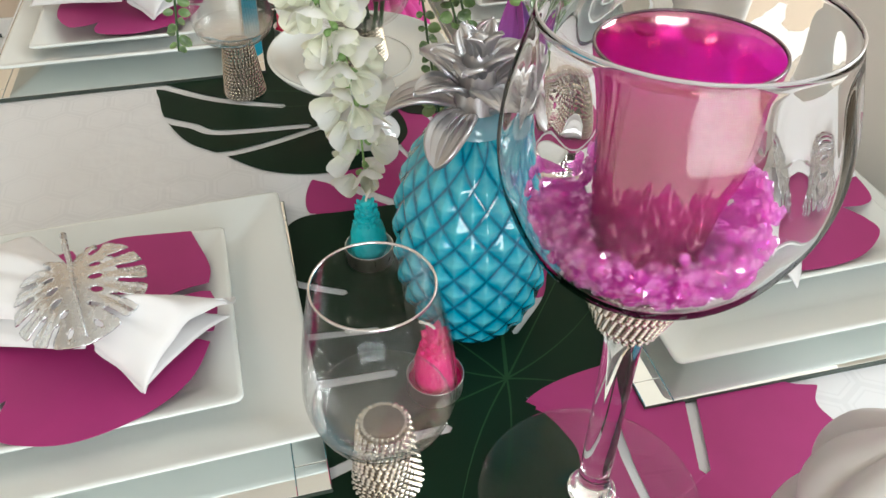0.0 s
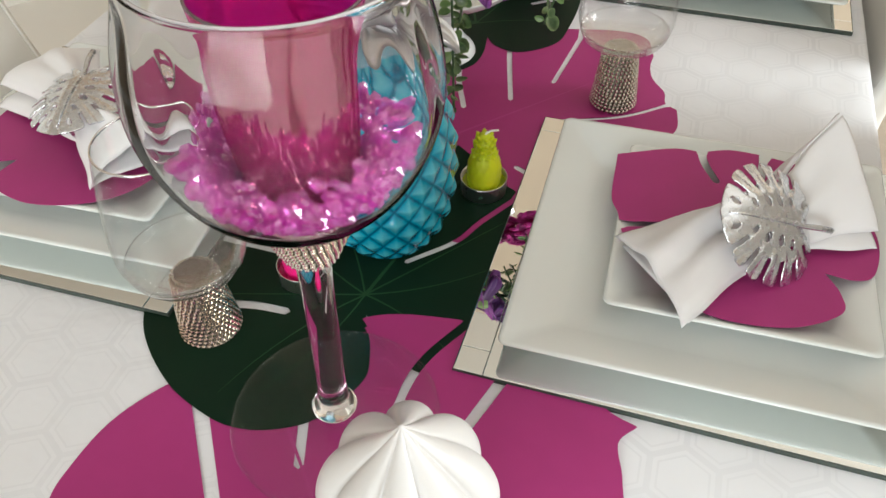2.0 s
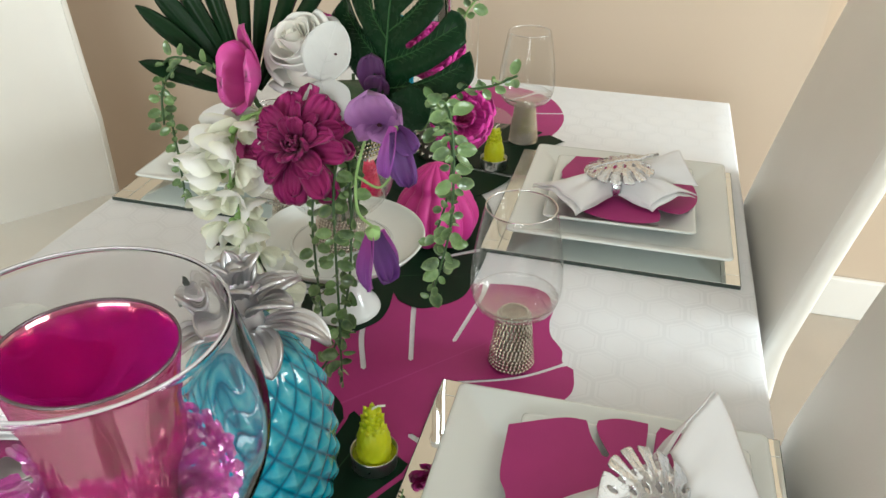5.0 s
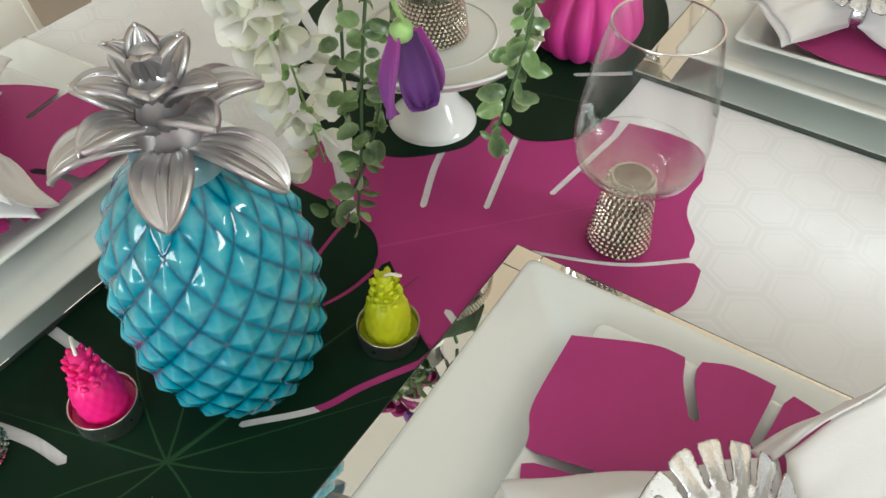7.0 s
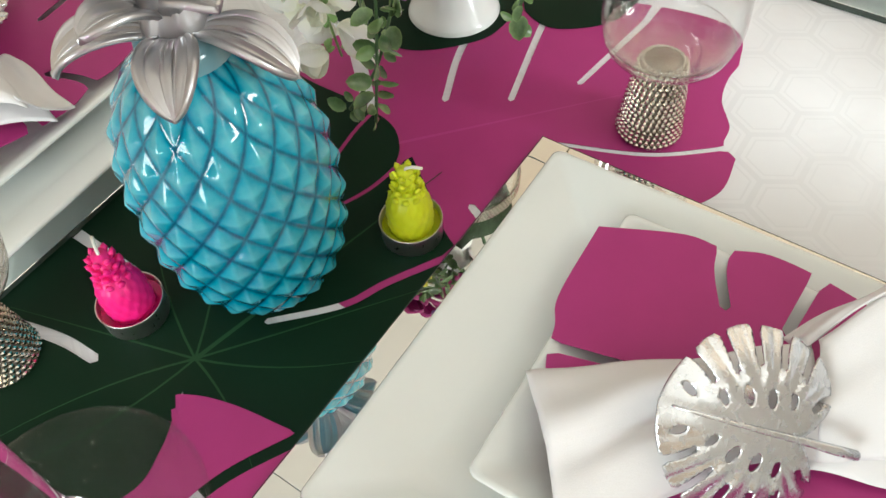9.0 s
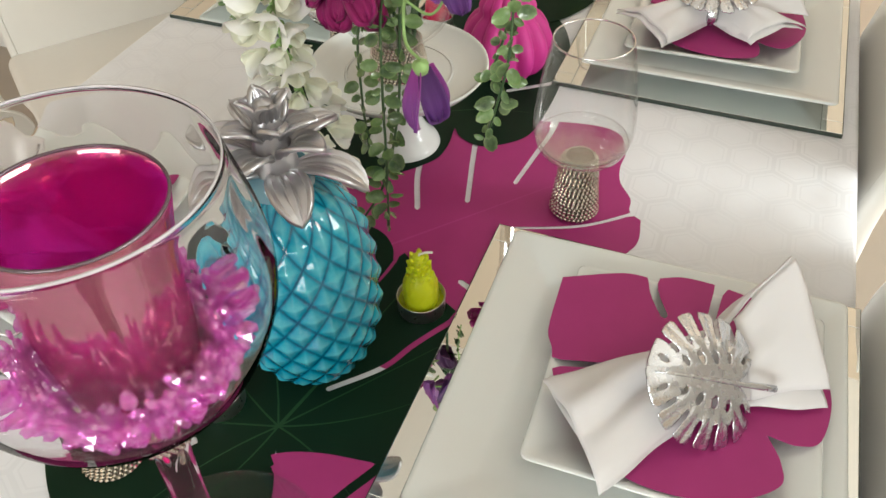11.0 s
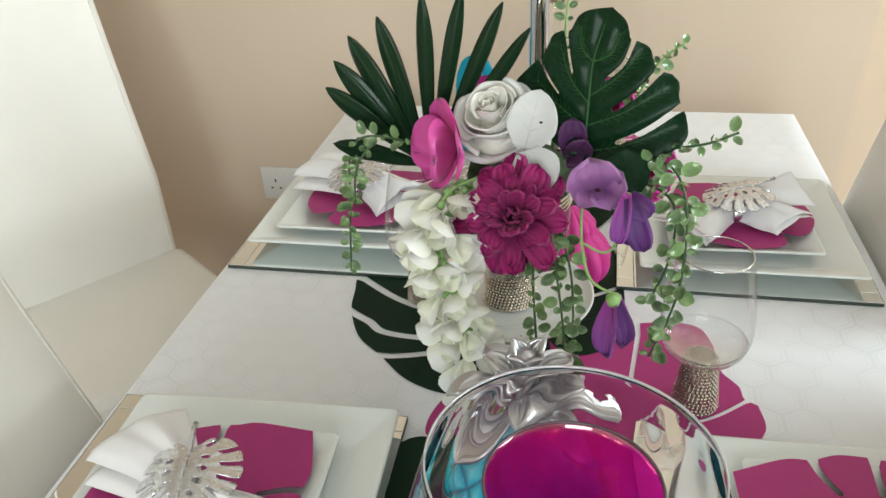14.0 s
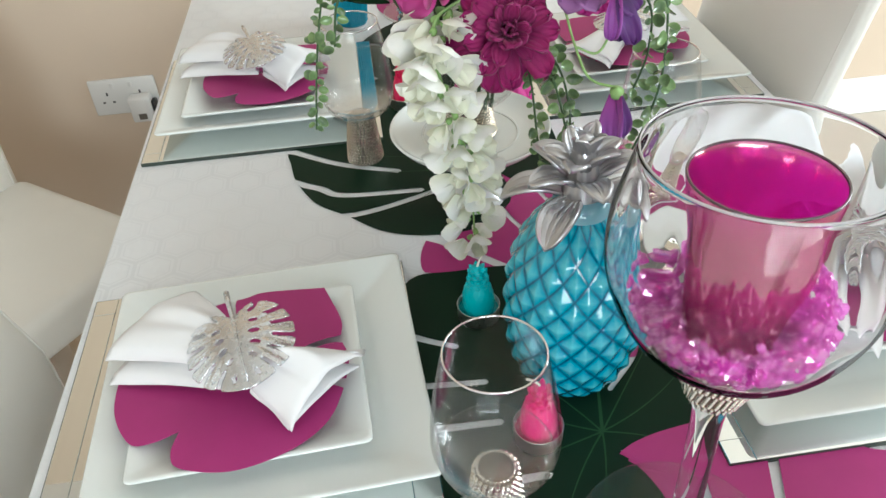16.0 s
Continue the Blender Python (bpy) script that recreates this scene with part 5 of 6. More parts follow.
def far_candlestick():
    ob = thing("chrome_candlestick", "tall chrome candlestick on a studded silver base", "candlestick", Matrix.Translation((-0.025, 0.811, TOP + 0.003)))
    part("pole", lathe([(0.0, 0.10), (0.0135, 0.10), (0.0135, 0.60), (0.018, 0.605), (0.018, 0.62), (0.0, 0.62)], 32), CHROME, ob, "polished chrome tube")
    bm = lathe([(0.0, 0.0), (0.036, 0.0), (0.038, 0.006), (0.038, 0.092), (0.03, 0.10), (0.0, 0.10)], 32)
    base = part("base", bm, STONE_CORE, ob)
    bm = bmesh.new()
    for k in range(7):
        for i in range(18):
            a = 2 * math.pi * (i + 0.5 * (k % 2)) / 18
            m = Matrix.Translation((0.038 * math.cos(a), 0.038 * math.sin(a), 0.009 + 0.0135 * k)) @ Matrix.Rotation(a, 4, "Z") @ Matrix.Rotation(math.pi / 2, 4, "Y") @ Matrix.Rotation(math.pi / 4, 4, "Z")
            bmesh.ops.create_cone(bm, cap_ends=True, segments=4, radius1=0.0085, radius2=0.0004, depth=0.008, matrix=m)
    tagged(part("studs", bm, CHROME, ob, "rows of pyramid studs", smooth=False), kind="stuff")


far_candlestick()

PAPER_TEAL = material("turquoise_tissue", (0.012, 0.30, 0.44), 0.8, var=0.15, scale=60, bump=0.4, bscale=500, dist=0.0008)
CARD_WHITE = material("white_card", (0.80, 0.80, 0.79), 0.6, var=0.02, bump=0.02)


def honeycomb_decoration():
    ob = thing("paper_decoration", "turquoise honeycomb tissue paper decoration standing on the table", "decoration", Matrix.Translation((-0.135, 0.930, TOP + 0.0006)))
    prof = [(0.018, 0.004), (0.024, 0.010), (0.027, 0.05), (0.030, 0.10), (0.029, 0.135), (0.023, 0.160), (0.013, 0.172), (0.002, 0.175)]
    prof = [(max(p.x, 0.002), p.y) for p in spline([(r, z, 0) for r, z in prof], 5)]
    part("tissue_ball", lathe(prof, 180, lambda a, r, z: 1 + 0.05 * math.cos(45 * a) + 0.025 * math.sin(z * 1500 + 4 * math.sin(22 * a)), cap0=True), PAPER_TEAL, ob)
    part("card_foot", lathe([(0.0, 0.0), (0.022, 0.0), (0.022, 0.004), (0.0, 0.0042)], 32), CARD_WHITE, ob, "round white card foot")


honeycomb_decoration()
# ---- flower arrangement in a glass on the cake stand ----
VASE_Z = TOP + 0.002 + 0.0842


def vase():
    ob = thing("glass_vase", "clear glass bowl vase with rhinestone bands on the cake stand", "vase", Matrix.Translation((CX, CY, VASE_Z)))
    part("foot", lathe([(0.0, 0.0), (0.027, 0.0), (0.027, 0.003), (0.022, 0.034), (0.0, 0.036)], 32), STONE_CORE, ob)
    tagged(part("rhinestone_band", bead_mesh(bmesh.new(), cone_spots(0.0278, 0.0226, 0.002, 0.034, 0.0036), 0.0018), STONES, ob, "rows of small silver stones", smooth=False), kind="stuff")
    outer = [(p.x, p.y) for p in spline([(0.002, 0.037, 0), (0.026, 0.038, 0), (0.046, 0.052, 0), (0.057, 0.078, 0), (0.060, 0.105, 0), (0.058, 0.132, 0)], 5)]
    inner = [(max(0.001, r - 0.0018), z + 0.002) for r, z in outer[:-1]]
    part("bowl", lathe(outer + [(0.0572, 0.133), (0.0565, 0.1325)] + inner[::-1], 64), THIN, ob, "clear glass bowl")
    tagged(part("rhinestone_band", bead_mesh(bmesh.new(), cone_spots(0.0592, 0.0588, 0.118, 0.130, 0.0036), 0.0018), STONES, ob, "band of small silver stones", smooth=False), kind="stuff")


vase()

ROSE = petal_material("ivory_cloth_petal", (0.90, 0.87, 0.77), (0.93, 0.92, 0.895), 0.6, 0.03, 0.15, through=0.12)
WHITE_PETAL = petal_material("white_cloth_petal", (0.90, 0.91, 0.78), (0.94, 0.935, 0.885), 0.55, 0.008, 0.0, through=0.30)
ZINNIA = petal_material("deep_magenta_petal", (0.085, 0.001, 0.032), (0.30, 0.004, 0.118), 0.7, 0.045)
ORCHID = petal_material("pink_orchid_petal", (0.44, 0.012, 0.20), (0.50, 0.060, 0.27), 0.5, 0.045, 0.2)
LILAC = petal_material("lilac_petal", (0.14, 0.04, 0.17), (0.32, 0.135, 0.34), 0.55, 0.03, 0.2)
DUSK = petal_material("dusky_purple_petal", (0.04, 0.007, 0.05), (0.085, 0.022, 0.10), 0.55, 0.03, 0.15)
VIOLET = petal_material("violet_petal", (0.042, 0.006, 0.075), (0.090, 0.020, 0.155), 0.55, 0.03, 0.15)
PURPLE_PINK = petal_material("mauve_petal", (0.28, 0.03, 0.24), (0.25, 0.055, 0.31), 0.55, 0.03, 0.15)
FUCHSIA = petal_material("fuchsia_petal", (0.36, 0.004, 0.13), (0.60, 0.020, 0.30), 0.6, 0.03)
FLOCK = petal_material("white_flocked_leaf", (0.46, 0.465, 0.45), (0.55, 0.555, 0.54), 0.85, 0.03, 0.05, 0.5)
PALM = material("dark_palm_leaf", (0.008, 0.026, 0.010), 0.22, spec=0.20, var=0.35, scale=30, bump=0.15, bscale=160, dist=0.0006)
MONSTERA = material("dark_monstera_leaf", (0.006, 0.027, 0.010), 0.27, spec=0.16, var=0.35, scale=26, bump=0.2, bscale=140, dist=0.0008)
VEIN = material("pale_leaf_vein", (0.040, 0.115, 0.036), 0.4, spec=0.2, var=0.2, scale=60, bump=0.0)
DARK_CENTRE = material("dark_flower_centre", (0.05, 0.012, 0.02), 0.8, var=0.3, scale=200, bump=0.2)


def vine_material():
    """Variegated plastic leaves, each its own green, shiny with a coat."""
    m = material("variegated_plastic_leaf", (0.10, 0.22, 0.06), 0.22, var=0.8, scale=260, bump=0.15, bscale=300, coat=0.5, hue=(0.34, 0.48, 0.24))
    nt = m.node_tree
    n, l = nt.nodes, nt.links
    b = n["Principled BSDF"]
    geo = n.new("ShaderNodeNewGeometry")
    mix = n.new("ShaderNodeMix")
    mix.data_type = "RGBA"
    ramp = n.new("ShaderNodeValToRGB")
    ramp.color_ramp.elements[0].color, ramp.color_ramp.elements[1].color = (0.015, 0.05, 0.022, 1), (0.16, 0.29, 0.09, 1)
    l.new(geo.outputs["Random Per Island"], ramp.inputs[0])
    old = b.inputs["Base Color"].links[0].from_socket
    mix.inputs["Factor"].default_value = 0.6
    l.new(old, mix.inputs["A"])
    l.new(ramp.outputs[0], mix.inputs["B"])
    rim, edge = n.new("ShaderNodeAttribute"), n.new("ShaderNodeMix")
    rim.attribute_name = "rim"
    edge.data_type = "RGBA"
    edge.inputs["B"].default_value = (0.27, 0.40, 0.16, 1)
    l.new(mathn(nt, "MULTIPLY", rim.outputs["Fac"], 0.6), edge.inputs["Factor"])
    l.new(mix.outputs["Result"], edge.inputs["A"])
    l.new(edge.outputs["Result"], b.inputs["Base Color"])
    b.inputs["Subsurface Weight"].default_value = 0.1
    return m


VINE = vine_material()


def facing_m(at, way, spin=0.0):
    """A pose at a place whose +z looks along way."""
    z = Vector(way).normalized()
    x = Vector((0, 0, 1)).cross(z)
    x = x.normalized() if x.length > 1e-4 else Vector((1, 0, 0))
    m = Matrix((x, z.cross(x), z)).transposed().to_4x4()
    m.translation = at
    return m @ Matrix.Rotation(radians(spin), 4, "Z")


BASE = Matrix.Translation((-0.011, 0.384, VASE_Z + 0.038))
INV = Matrix.Translation((0.010, -0.405, -VASE_Z - 0.04))  # the bouquet is laid out round its own middle
bouquet = thing("flower_arrangement", "mixed cloth flowers and leaves arranged in a glass vase", "flowers", BASE)


def blossom(name, at, way, label, core, core_mat, rings_, spin=0.0, size=1.0, loose=5, vary=0.07):
    """One flower head: a core mesh with its petals as pieces. A ring is (petal mesh, count, tilt, radius, height, turn)."""
    head = part(name, core, core_mat, bouquet, label, m=INV @ facing_m(at, way, spin) @ Matrix.Scale(size, 4))
    rnd = random.Random(len(name) + int(at[0] * 1e4))
    for me, n, tilt, r, h, turn in rings_:
        for i in range(n):
            a = 360 * i / n + turn + rnd.uniform(-loose, loose)
            m = Matrix.Rotation(radians(a), 4, "Z") @ Matrix.Translation((0, r, h)) @ Matrix.Rotation(radians(tilt + rnd.uniform(-loose, loose)), 4, "X") @ Matrix.Rotation(radians(rnd.uniform(-loose, loose) * 1.6), 4, "Y") @ Matrix.Scale(rnd.uniform(1 - vary, 1 + vary), 4)
            part("petal", me, None, head, m=m)
    return head


def knob(r, squash=0.6):
    bm = bmesh.new()
    bmesh.ops.create_icosphere(bm, subdivisions=2, radius=r, matrix=Matrix.Diagonal((1, 1, squash, 1)))
    return bm


def blade(name, L, w, mat, peak=0.6, root=0.3, cup=0.0, curl=0.0, fold=0.0, ruffle=0.0, waves=3, notch=0.0, ridge=0.0, point=0.5, nu=12, nv=10, seed=0, twist=0.0):
    """A blade from the origin along +y, widest at peak. point 0.5 gives a round end, more a sharp one. cup and curl bend it along its
    length, fold across, ruffle waves its edge, notch dents the end, ridge raises two lengthwise folds."""
    ph = random.Random(seed).uniform(0, 6)

    def fn(u, v):
        s = -1 + 2 * v
        if u < peak:
            k = root + (1 - root) * math.sin(math.pi / 2 * u / peak) ** 1.2
        else:
            k = max(0.0, 1 - ((u - peak) / (1 - peak)) ** 2) ** point
        half = max(w / 2 * k, 0.0003)
        y = L * u - notch * L * math.exp(-(s / 0.3) ** 2) * u ** 6
        z = cup * L * u * u - curl * L * max(0.0, u - 0.55) ** 2 * 4 + fold * half * s * s
        z += ruffle * L * u * u * math.sin(waves * math.pi * s + ph + 3 * u) * (0.25 + 0.75 * abs(s))
        z += ridge * w * math.cos(2.5 * math.pi * s) * math.sin(math.pi * min(1, u * 1.05)) * (1 - 0.5 * abs(s))
        g = twist * u
        return (s * half * math.cos(g), y, z + s * half * math.sin(g))
    return finish(name, sheet(fn, nu, nv, 0.0004), mat)


def along(root, tip, normal):
    """A pose at root whose +y runs to tip and whose +z leans to normal."""
    root = Vector(root)
    y = (Vector(tip) - root).normalized()
    z = Vector(normal)
    z = (z - y * z.dot(y)).normalized()
    m = Matrix((y.cross(z), y, z)).transposed().to_4x4()
    m.translation = root
    return m


def flower(name, label, core, core_mat, at, way, petals, grow=1.0, shift=(0, 0, 0)):
    """A flower of single petals: (root, tip, normal, width, material, shape); grow sizes it about its middle, shift moves it."""
    place = Matrix.Translation(Vector(at) + Vector(shift)) @ Matrix.Scale(grow, 4) @ Matrix.Translation(-Vector(at))
    fm = place @ facing_m(at, way)
    head = part(name, core, core_mat, bouquet, label, m=INV @ fm)
    back = fm.inverted()
    for k, (root, tip, normal, w, mat, shape) in enumerate(petals):
        L = (Vector(tip) - Vector(root)).length
        part("petal", blade("petal", L, w, mat, seed=k + len(label), **shape), None, head, m=back @ place @ along(root, tip, normal))
    return head


# rose: petals wrapped round one another, the outer ones rolled back
def wrap_petal(R, span, z0, z1, flare, droop, seed):
    """A petal standing on a circle of radius R that opens outward to its lip; one side tucks under its neighbour."""
    ph = random.Random(seed).uniform(0, 6)

    def fn(u, v):
        s = -1 + 2 * v
        a = s * span * (0.55 + 0.45 * math.sin(math.pi / 2 * min(1, u * 1.4)))
        top = z1 - (0.003 + 0.14 * R) * abs(s) ** 2.6 + 0.0030 * math.exp(-((s - 0.15 * math.sin(ph)) / 0.26) ** 2) + 0.0011 * math.sin(4 * s + ph)
        out = max(0.0, u - 0.35) / 0.65
        r = R * (0.35 + 0.65 * math.sin(math.pi / 2 * min(1.0, u * 1.6))) * (1 + 0.05 * s) + flare * out ** 1.7 * (0.85 + 0.2 * math.sin(2 * s + ph))
        z = z0 + (top - z0) * math.sin(math.pi / 2 * u) - droop * out ** 3.5
        return (r * math.sin(a), r * math.cos(a), z)
    return finish("petal", sheet(fn, 18, 18, 0.0005), ROSE)


rose = part("rose", lathe([(0.014, -0.030), (0.030, -0.018), (0.0265, -0.010), (0.019, -0.003), (0.012, 0.002), (0.006, 0.006), (0.0015, 0.008)], 32, lambda a, r, z: 1 + 0.04 * math.sin(3 * a + z * 200), cap0=True, cap1=True), ROSE, bouquet,
            "ivory white open rose", m=INV @ facing_m((-0.027, 0.383, 1.046), (-0.20, -0.58, 0.79)))


def rolled_heart(u, v):
    """The tight roll in the middle: one strip wound two and a half turns."""
    a = 8.0 * u
    r = 0.0010 + 0.0044 * u ** 0.9 + 0.0014 * v ** 3
    return (r * math.cos(a), r * math.sin(a), 0.008 + v * (0.0215 - 0.0030 * u + 0.0006 * math.sin(5 * a)))


part("petal", finish("petal", sheet(rolled_heart, 90, 8, 0.0005), ROSE), None, rose)
rnd = random.Random(9)
for R, count, span, z0, z1, flare, droop, turn in ((0.0068, 2, 1.75, 0.000, 0.0300, 0.0014, 0.0, 0.3), (0.0120, 3, 1.50, -0.004, 0.0296, 0.0030, 0.0003, 1.2), (0.0185, 3, 1.45, -0.010, 0.0262, 0.0040, 0.0008, 0.5),
                                                   (0.0250, 4, 1.25, -0.018, 0.0190, 0.0062, 0.0022, 0.1), (0.0305, 5, 1.10, -0.026, 0.0080, 0.0085, 0.0045, 0.8)):
    for i in range(count):
        part("petal", wrap_petal(R * rnd.uniform(0.93, 1.08), span, z0, z1 + rnd.uniform(-0.0030, 0.0015), flare * rnd.uniform(0.5, 1.7), droop, i + int(R * 1e4)), None, rose,
             m=Matrix.Rotation(2 * math.pi * i / count + turn + rnd.uniform(-0.35, 0.35), 4, "Z") @ Matrix.Rotation(rnd.uniform(-0.14, 0.10), 4, "X"))

# zinnia: rounded, dented and creased petals in flat layers
zp = [blade("petal", L, w, ZINNIA, peak=0.72, root=0.36, cup=c, curl=cu, fold=0.20, ruffle=0.10, waves=4, notch=0.12, ridge=0.02, point=0.32, nu=14, nv=14, seed=60 + i, twist=tw)
      for i, (L, w, c, cu, tw) in enumerate(((0.052, 0.024, 0.02, 0.16, 0.25), (0.047, 0.022, 0.08, 0.24, -0.3), (0.038, 0.019, 0.14, 0.22, 0.35), (0.028, 0.0145, 0.20, 0.14, -0.3), (0.018, 0.009, 0.28, 0.0, 0.2), (0.049, 0.026, 0.0, 0.30, -0.2)))]
blossom("zinnia", (-0.003, 0.300, 0.997), (0.0, -0.84, 0.55), "deep magenta layered zinnia", knob(0.005), DARK_CENTRE,
        [(zp[0], 8, -12, 0.001, -0.006, 0), (zp[5], 6, -5, 0.001, -0.005, 31), (zp[1], 9, 8, 0.001, -0.002, 22), (zp[2], 9, 22, 0.001, 0.002, 3), (zp[3], 9, 42, 0.001, 0.002, 27), (zp[4], 10, 64, 0.002, 0.002, 9)], size=0.90, loose=11, vary=0.16)

# orchid beside the rose
ob5 = [blade("petal", 0.043, 0.050, ORCHID, peak=0.55, root=0.35, cup=0.22, curl=0.16, fold=0.2, ruffle=0.085, waves=3, ridge=0.02, point=0.5, seed=20 + i) for i in range(2)]
orchid = blossom("orchid", (-0.056, 0.350, 1.036), (-0.80, -0.55, 0.25), "pink orchid with broad soft petals", knob(0.003), DARK_CENTRE,
                 [(ob5[0], 3, 26, 0.002, -0.001, 30), (ob5[1], 2, 42, 0.002, 0.001, 100)], loose=8)
for k in range(6):
    part("stamen", tube([(0.001 * math.cos(k), 0.001 * math.sin(k), 0.0), (0.004 * math.cos(k * 1.05), 0.004 * math.sin(k * 1.05), 0.009)], [0.0004, 0.0007], 5), DARK_CENTRE, orchid)

SOFT = dict(peak=0.62, root=0.5, cup=0.15, curl=0.16, fold=0.38, ruffle=0.07, waves=4, point=0.32, nu=16, nv=16)
ROLL = dict(peak=0.6, root=0.5, cup=0.05, curl=0.45, fold=0.3, ruffle=0.09, waves=4, point=0.32)
flower("pansy", "lilac pansy with a hooded upper petal", knob(0.003), DARK_CENTRE, (0.060, 0.315, 1.018), (-0.1, -0.9, 0.3), [
    ((0.060, 0.320, 1.014), (0.051, 0.306, 1.052), (0.0, -1, 0.25), 0.054, LILAC, dict(SOFT, fold=0.35, peak=0.6, ruffle=0.11, waves=5, curl=0.35)),
    ((0.062, 0.322, 1.015), (0.080, 0.308, 1.040), (-0.2, -1, 0.3), 0.044, LILAC, dict(SOFT, fold=0.3, peak=0.6, ruffle=0.11, waves=5, curl=0.35)),
    ((0.058, 0.320, 1.018), (0.044, 0.298, 1.016), (-0.1, -0.5, 0.9), 0.034, LILAC, ROLL),
    ((0.062, 0.318, 1.018), (0.073, 0.296, 1.015), (0.1, -0.5, 0.9), 0.036, LILAC, ROLL)], 0.80, (0.002, 0, -0.002))
flower("pansy", "violet pansy with drooping ruffled petals", knob(0.0026), PALE_STEM, (0.084, 0.287, 1.032), (0.1, -0.8, 0.5), [
    ((0.084, 0.288, 1.032), (0.105, 0.281, 1.012), (0.1, -1, 0.2), 0.025, VIOLET, dict(SOFT, fold=0.4)),
    ((0.083, 0.286, 1.034), (0.077, 0.276, 0.984), (-0.3, -1, 0.1), 0.019, PURPLE_PINK, dict(SOFT, fold=0.6)),
    ((0.085, 0.284, 1.030), (0.101, 0.274, 0.978), (0.15, -1, 0.1), 0.025, VIOLET, dict(SOFT, ruffle=0.09, waves=3)),
    ((0.085, 0.290, 1.026), (0.088, 0.284, 0.979), (0.0, -1, 0.1), 0.023, VIOLET, dict(SOFT, ruffle=0.08))], 0.78, (0.001, 0, -0.004))
flower("pansy", "dark purple pansy behind a velvety leaf", knob(0.003), DARK_CENTRE, (0.040, 0.372, 1.038), (0.1, -0.9, 0.3), [
    ((0.040, 0.376, 1.028), (0.040, 0.370, 1.080), (0.1, -1, 0.1), 0.034, DUSK, dict(SOFT, ruffle=0.08)),
    ((0.040, 0.374, 1.030), (0.056, 0.357, 1.060), (0.2, -1, 0.2), 0.032, DUSK, dict(SOFT, ruffle=0.08)),
    ((0.040, 0.372, 1.034), (0.053, 0.354, 1.034), (0.1, -1, 0.4), 0.030, DUSK, dict(SOFT, ruffle=0.08))], 0.72, (-0.001, -0.004, -0.012))
flower("pansy", "hanging mauve and violet pansy bud", lathe([(0.0, -0.006), (0.005, -0.003), (0.006, 0.003), (0.0, 0.006)], 12), PALE_STEM, (0.078, 0.248, 0.958), (0.0, -0.3, 0.95), [
    ((0.080, 0.254, 0.957), (0.085, 0.262, 0.916), (0.75, -0.6, 0.2), 0.019, PURPLE_PINK, dict(SOFT, ruffle=0.05, fold=0.2)),
    ((0.078, 0.247, 0.958), (0.076, 0.243, 0.910), (-0.6, -0.78, 0.1), 0.022, PURPLE_PINK, dict(SOFT, fold=0.55)),
    ((0.079, 0.250, 0.957), (0.087, 0.252, 0.914), (0.7, -0.7, 0.2), 0.020, VIOLET, dict(SOFT, fold=0.3, ruffle=0.08, waves=3))])

# fuchsia carnations behind
cp = [blade("petal", L, L * 0.9, FUCHSIA, peak=0.75, root=0.2, cup=0.15, curl=0.15, fold=0.12, ruffle=0.12, waves=6, ridge=0.05, notch=0.05, point=0.3, nv=18, seed=40 + i) for i, L in enumerate((0.034, 0.028, 0.020))]
for at, way in (((0.104, 0.420, 0.986), (0.2, -0.85, 0.45)), ((0.070, 0.452, 1.036), (0.2, -0.85, 0.4)), ((-0.045, 0.452, 1.03), (-0.3, -0.6, 0.6))):
    blossom("carnation", at, way, "fuchsia carnation with frilled petals", knob(0.006), FUCHSIA,
            [(cp[0], 7, 5, 0.003, -0.004, 0), (cp[0], 7, 24, 0.003, 0.0, 22), (cp[1], 7, 44, 0.004, 0.002, 8), (cp[2], 6, 66, 0.004, 0.004, 30)], size=0.80, loose=10, vary=0.15)

# flocked white leaves by the rose
for root, tip, w, flip in (((0.0015, 0.343, 1.038), (0.0125, 0.358, 1.084), 0.042, 1), ((0.003, 0.341, 1.038), (0.020, 0.324, 1.008), 0.042, 1)):
    L = (Vector(tip) - Vector(root)).length
    lm = INV @ along(root, tip, (0.12, -0.85, 0.5))
    lf = part("flocked_leaf", blade("leaf", L, w, FLOCK, peak=0.42, root=0.45, cup=-0.10, fold=0.16, point=0.62, nu=16, nv=14, seed=3), None, bouquet, "white velvety heart-shaped leaf", m=lm)
    dome = lambda u: -0.10 * L * u * u
    part("vein", tube([(0, L * u, dome(u) + 0.0005) for u in (0.0, 0.3, 0.6, 0.92)], [0.00045, 0.0004, 0.0003, 0.0002], 5), FLOCK, lf)
    for s in (-1, 1):
        for f in (0.08, 0.30, 0.52):
            part("vein", tube([(s * q * w * 0.40 * (1 - 0.4 * f), L * (f + 0.20 * q), dome(f + 0.2 * q) + 0.16 * w * 0.5 * (0.8 * q * (1 - 0.4 * f)) ** 2 + 0.0004) for q in (0.0, 0.5, 1.0)], [0.00028, 0.00024, 0.00015], 4), FLOCK, lf)
part("stud", knob(0.0018), DARK_CENTRE, bouquet, "small dark bead", m=INV @ Matrix.Translation((0.0138, 0.3515, 1.0585)))

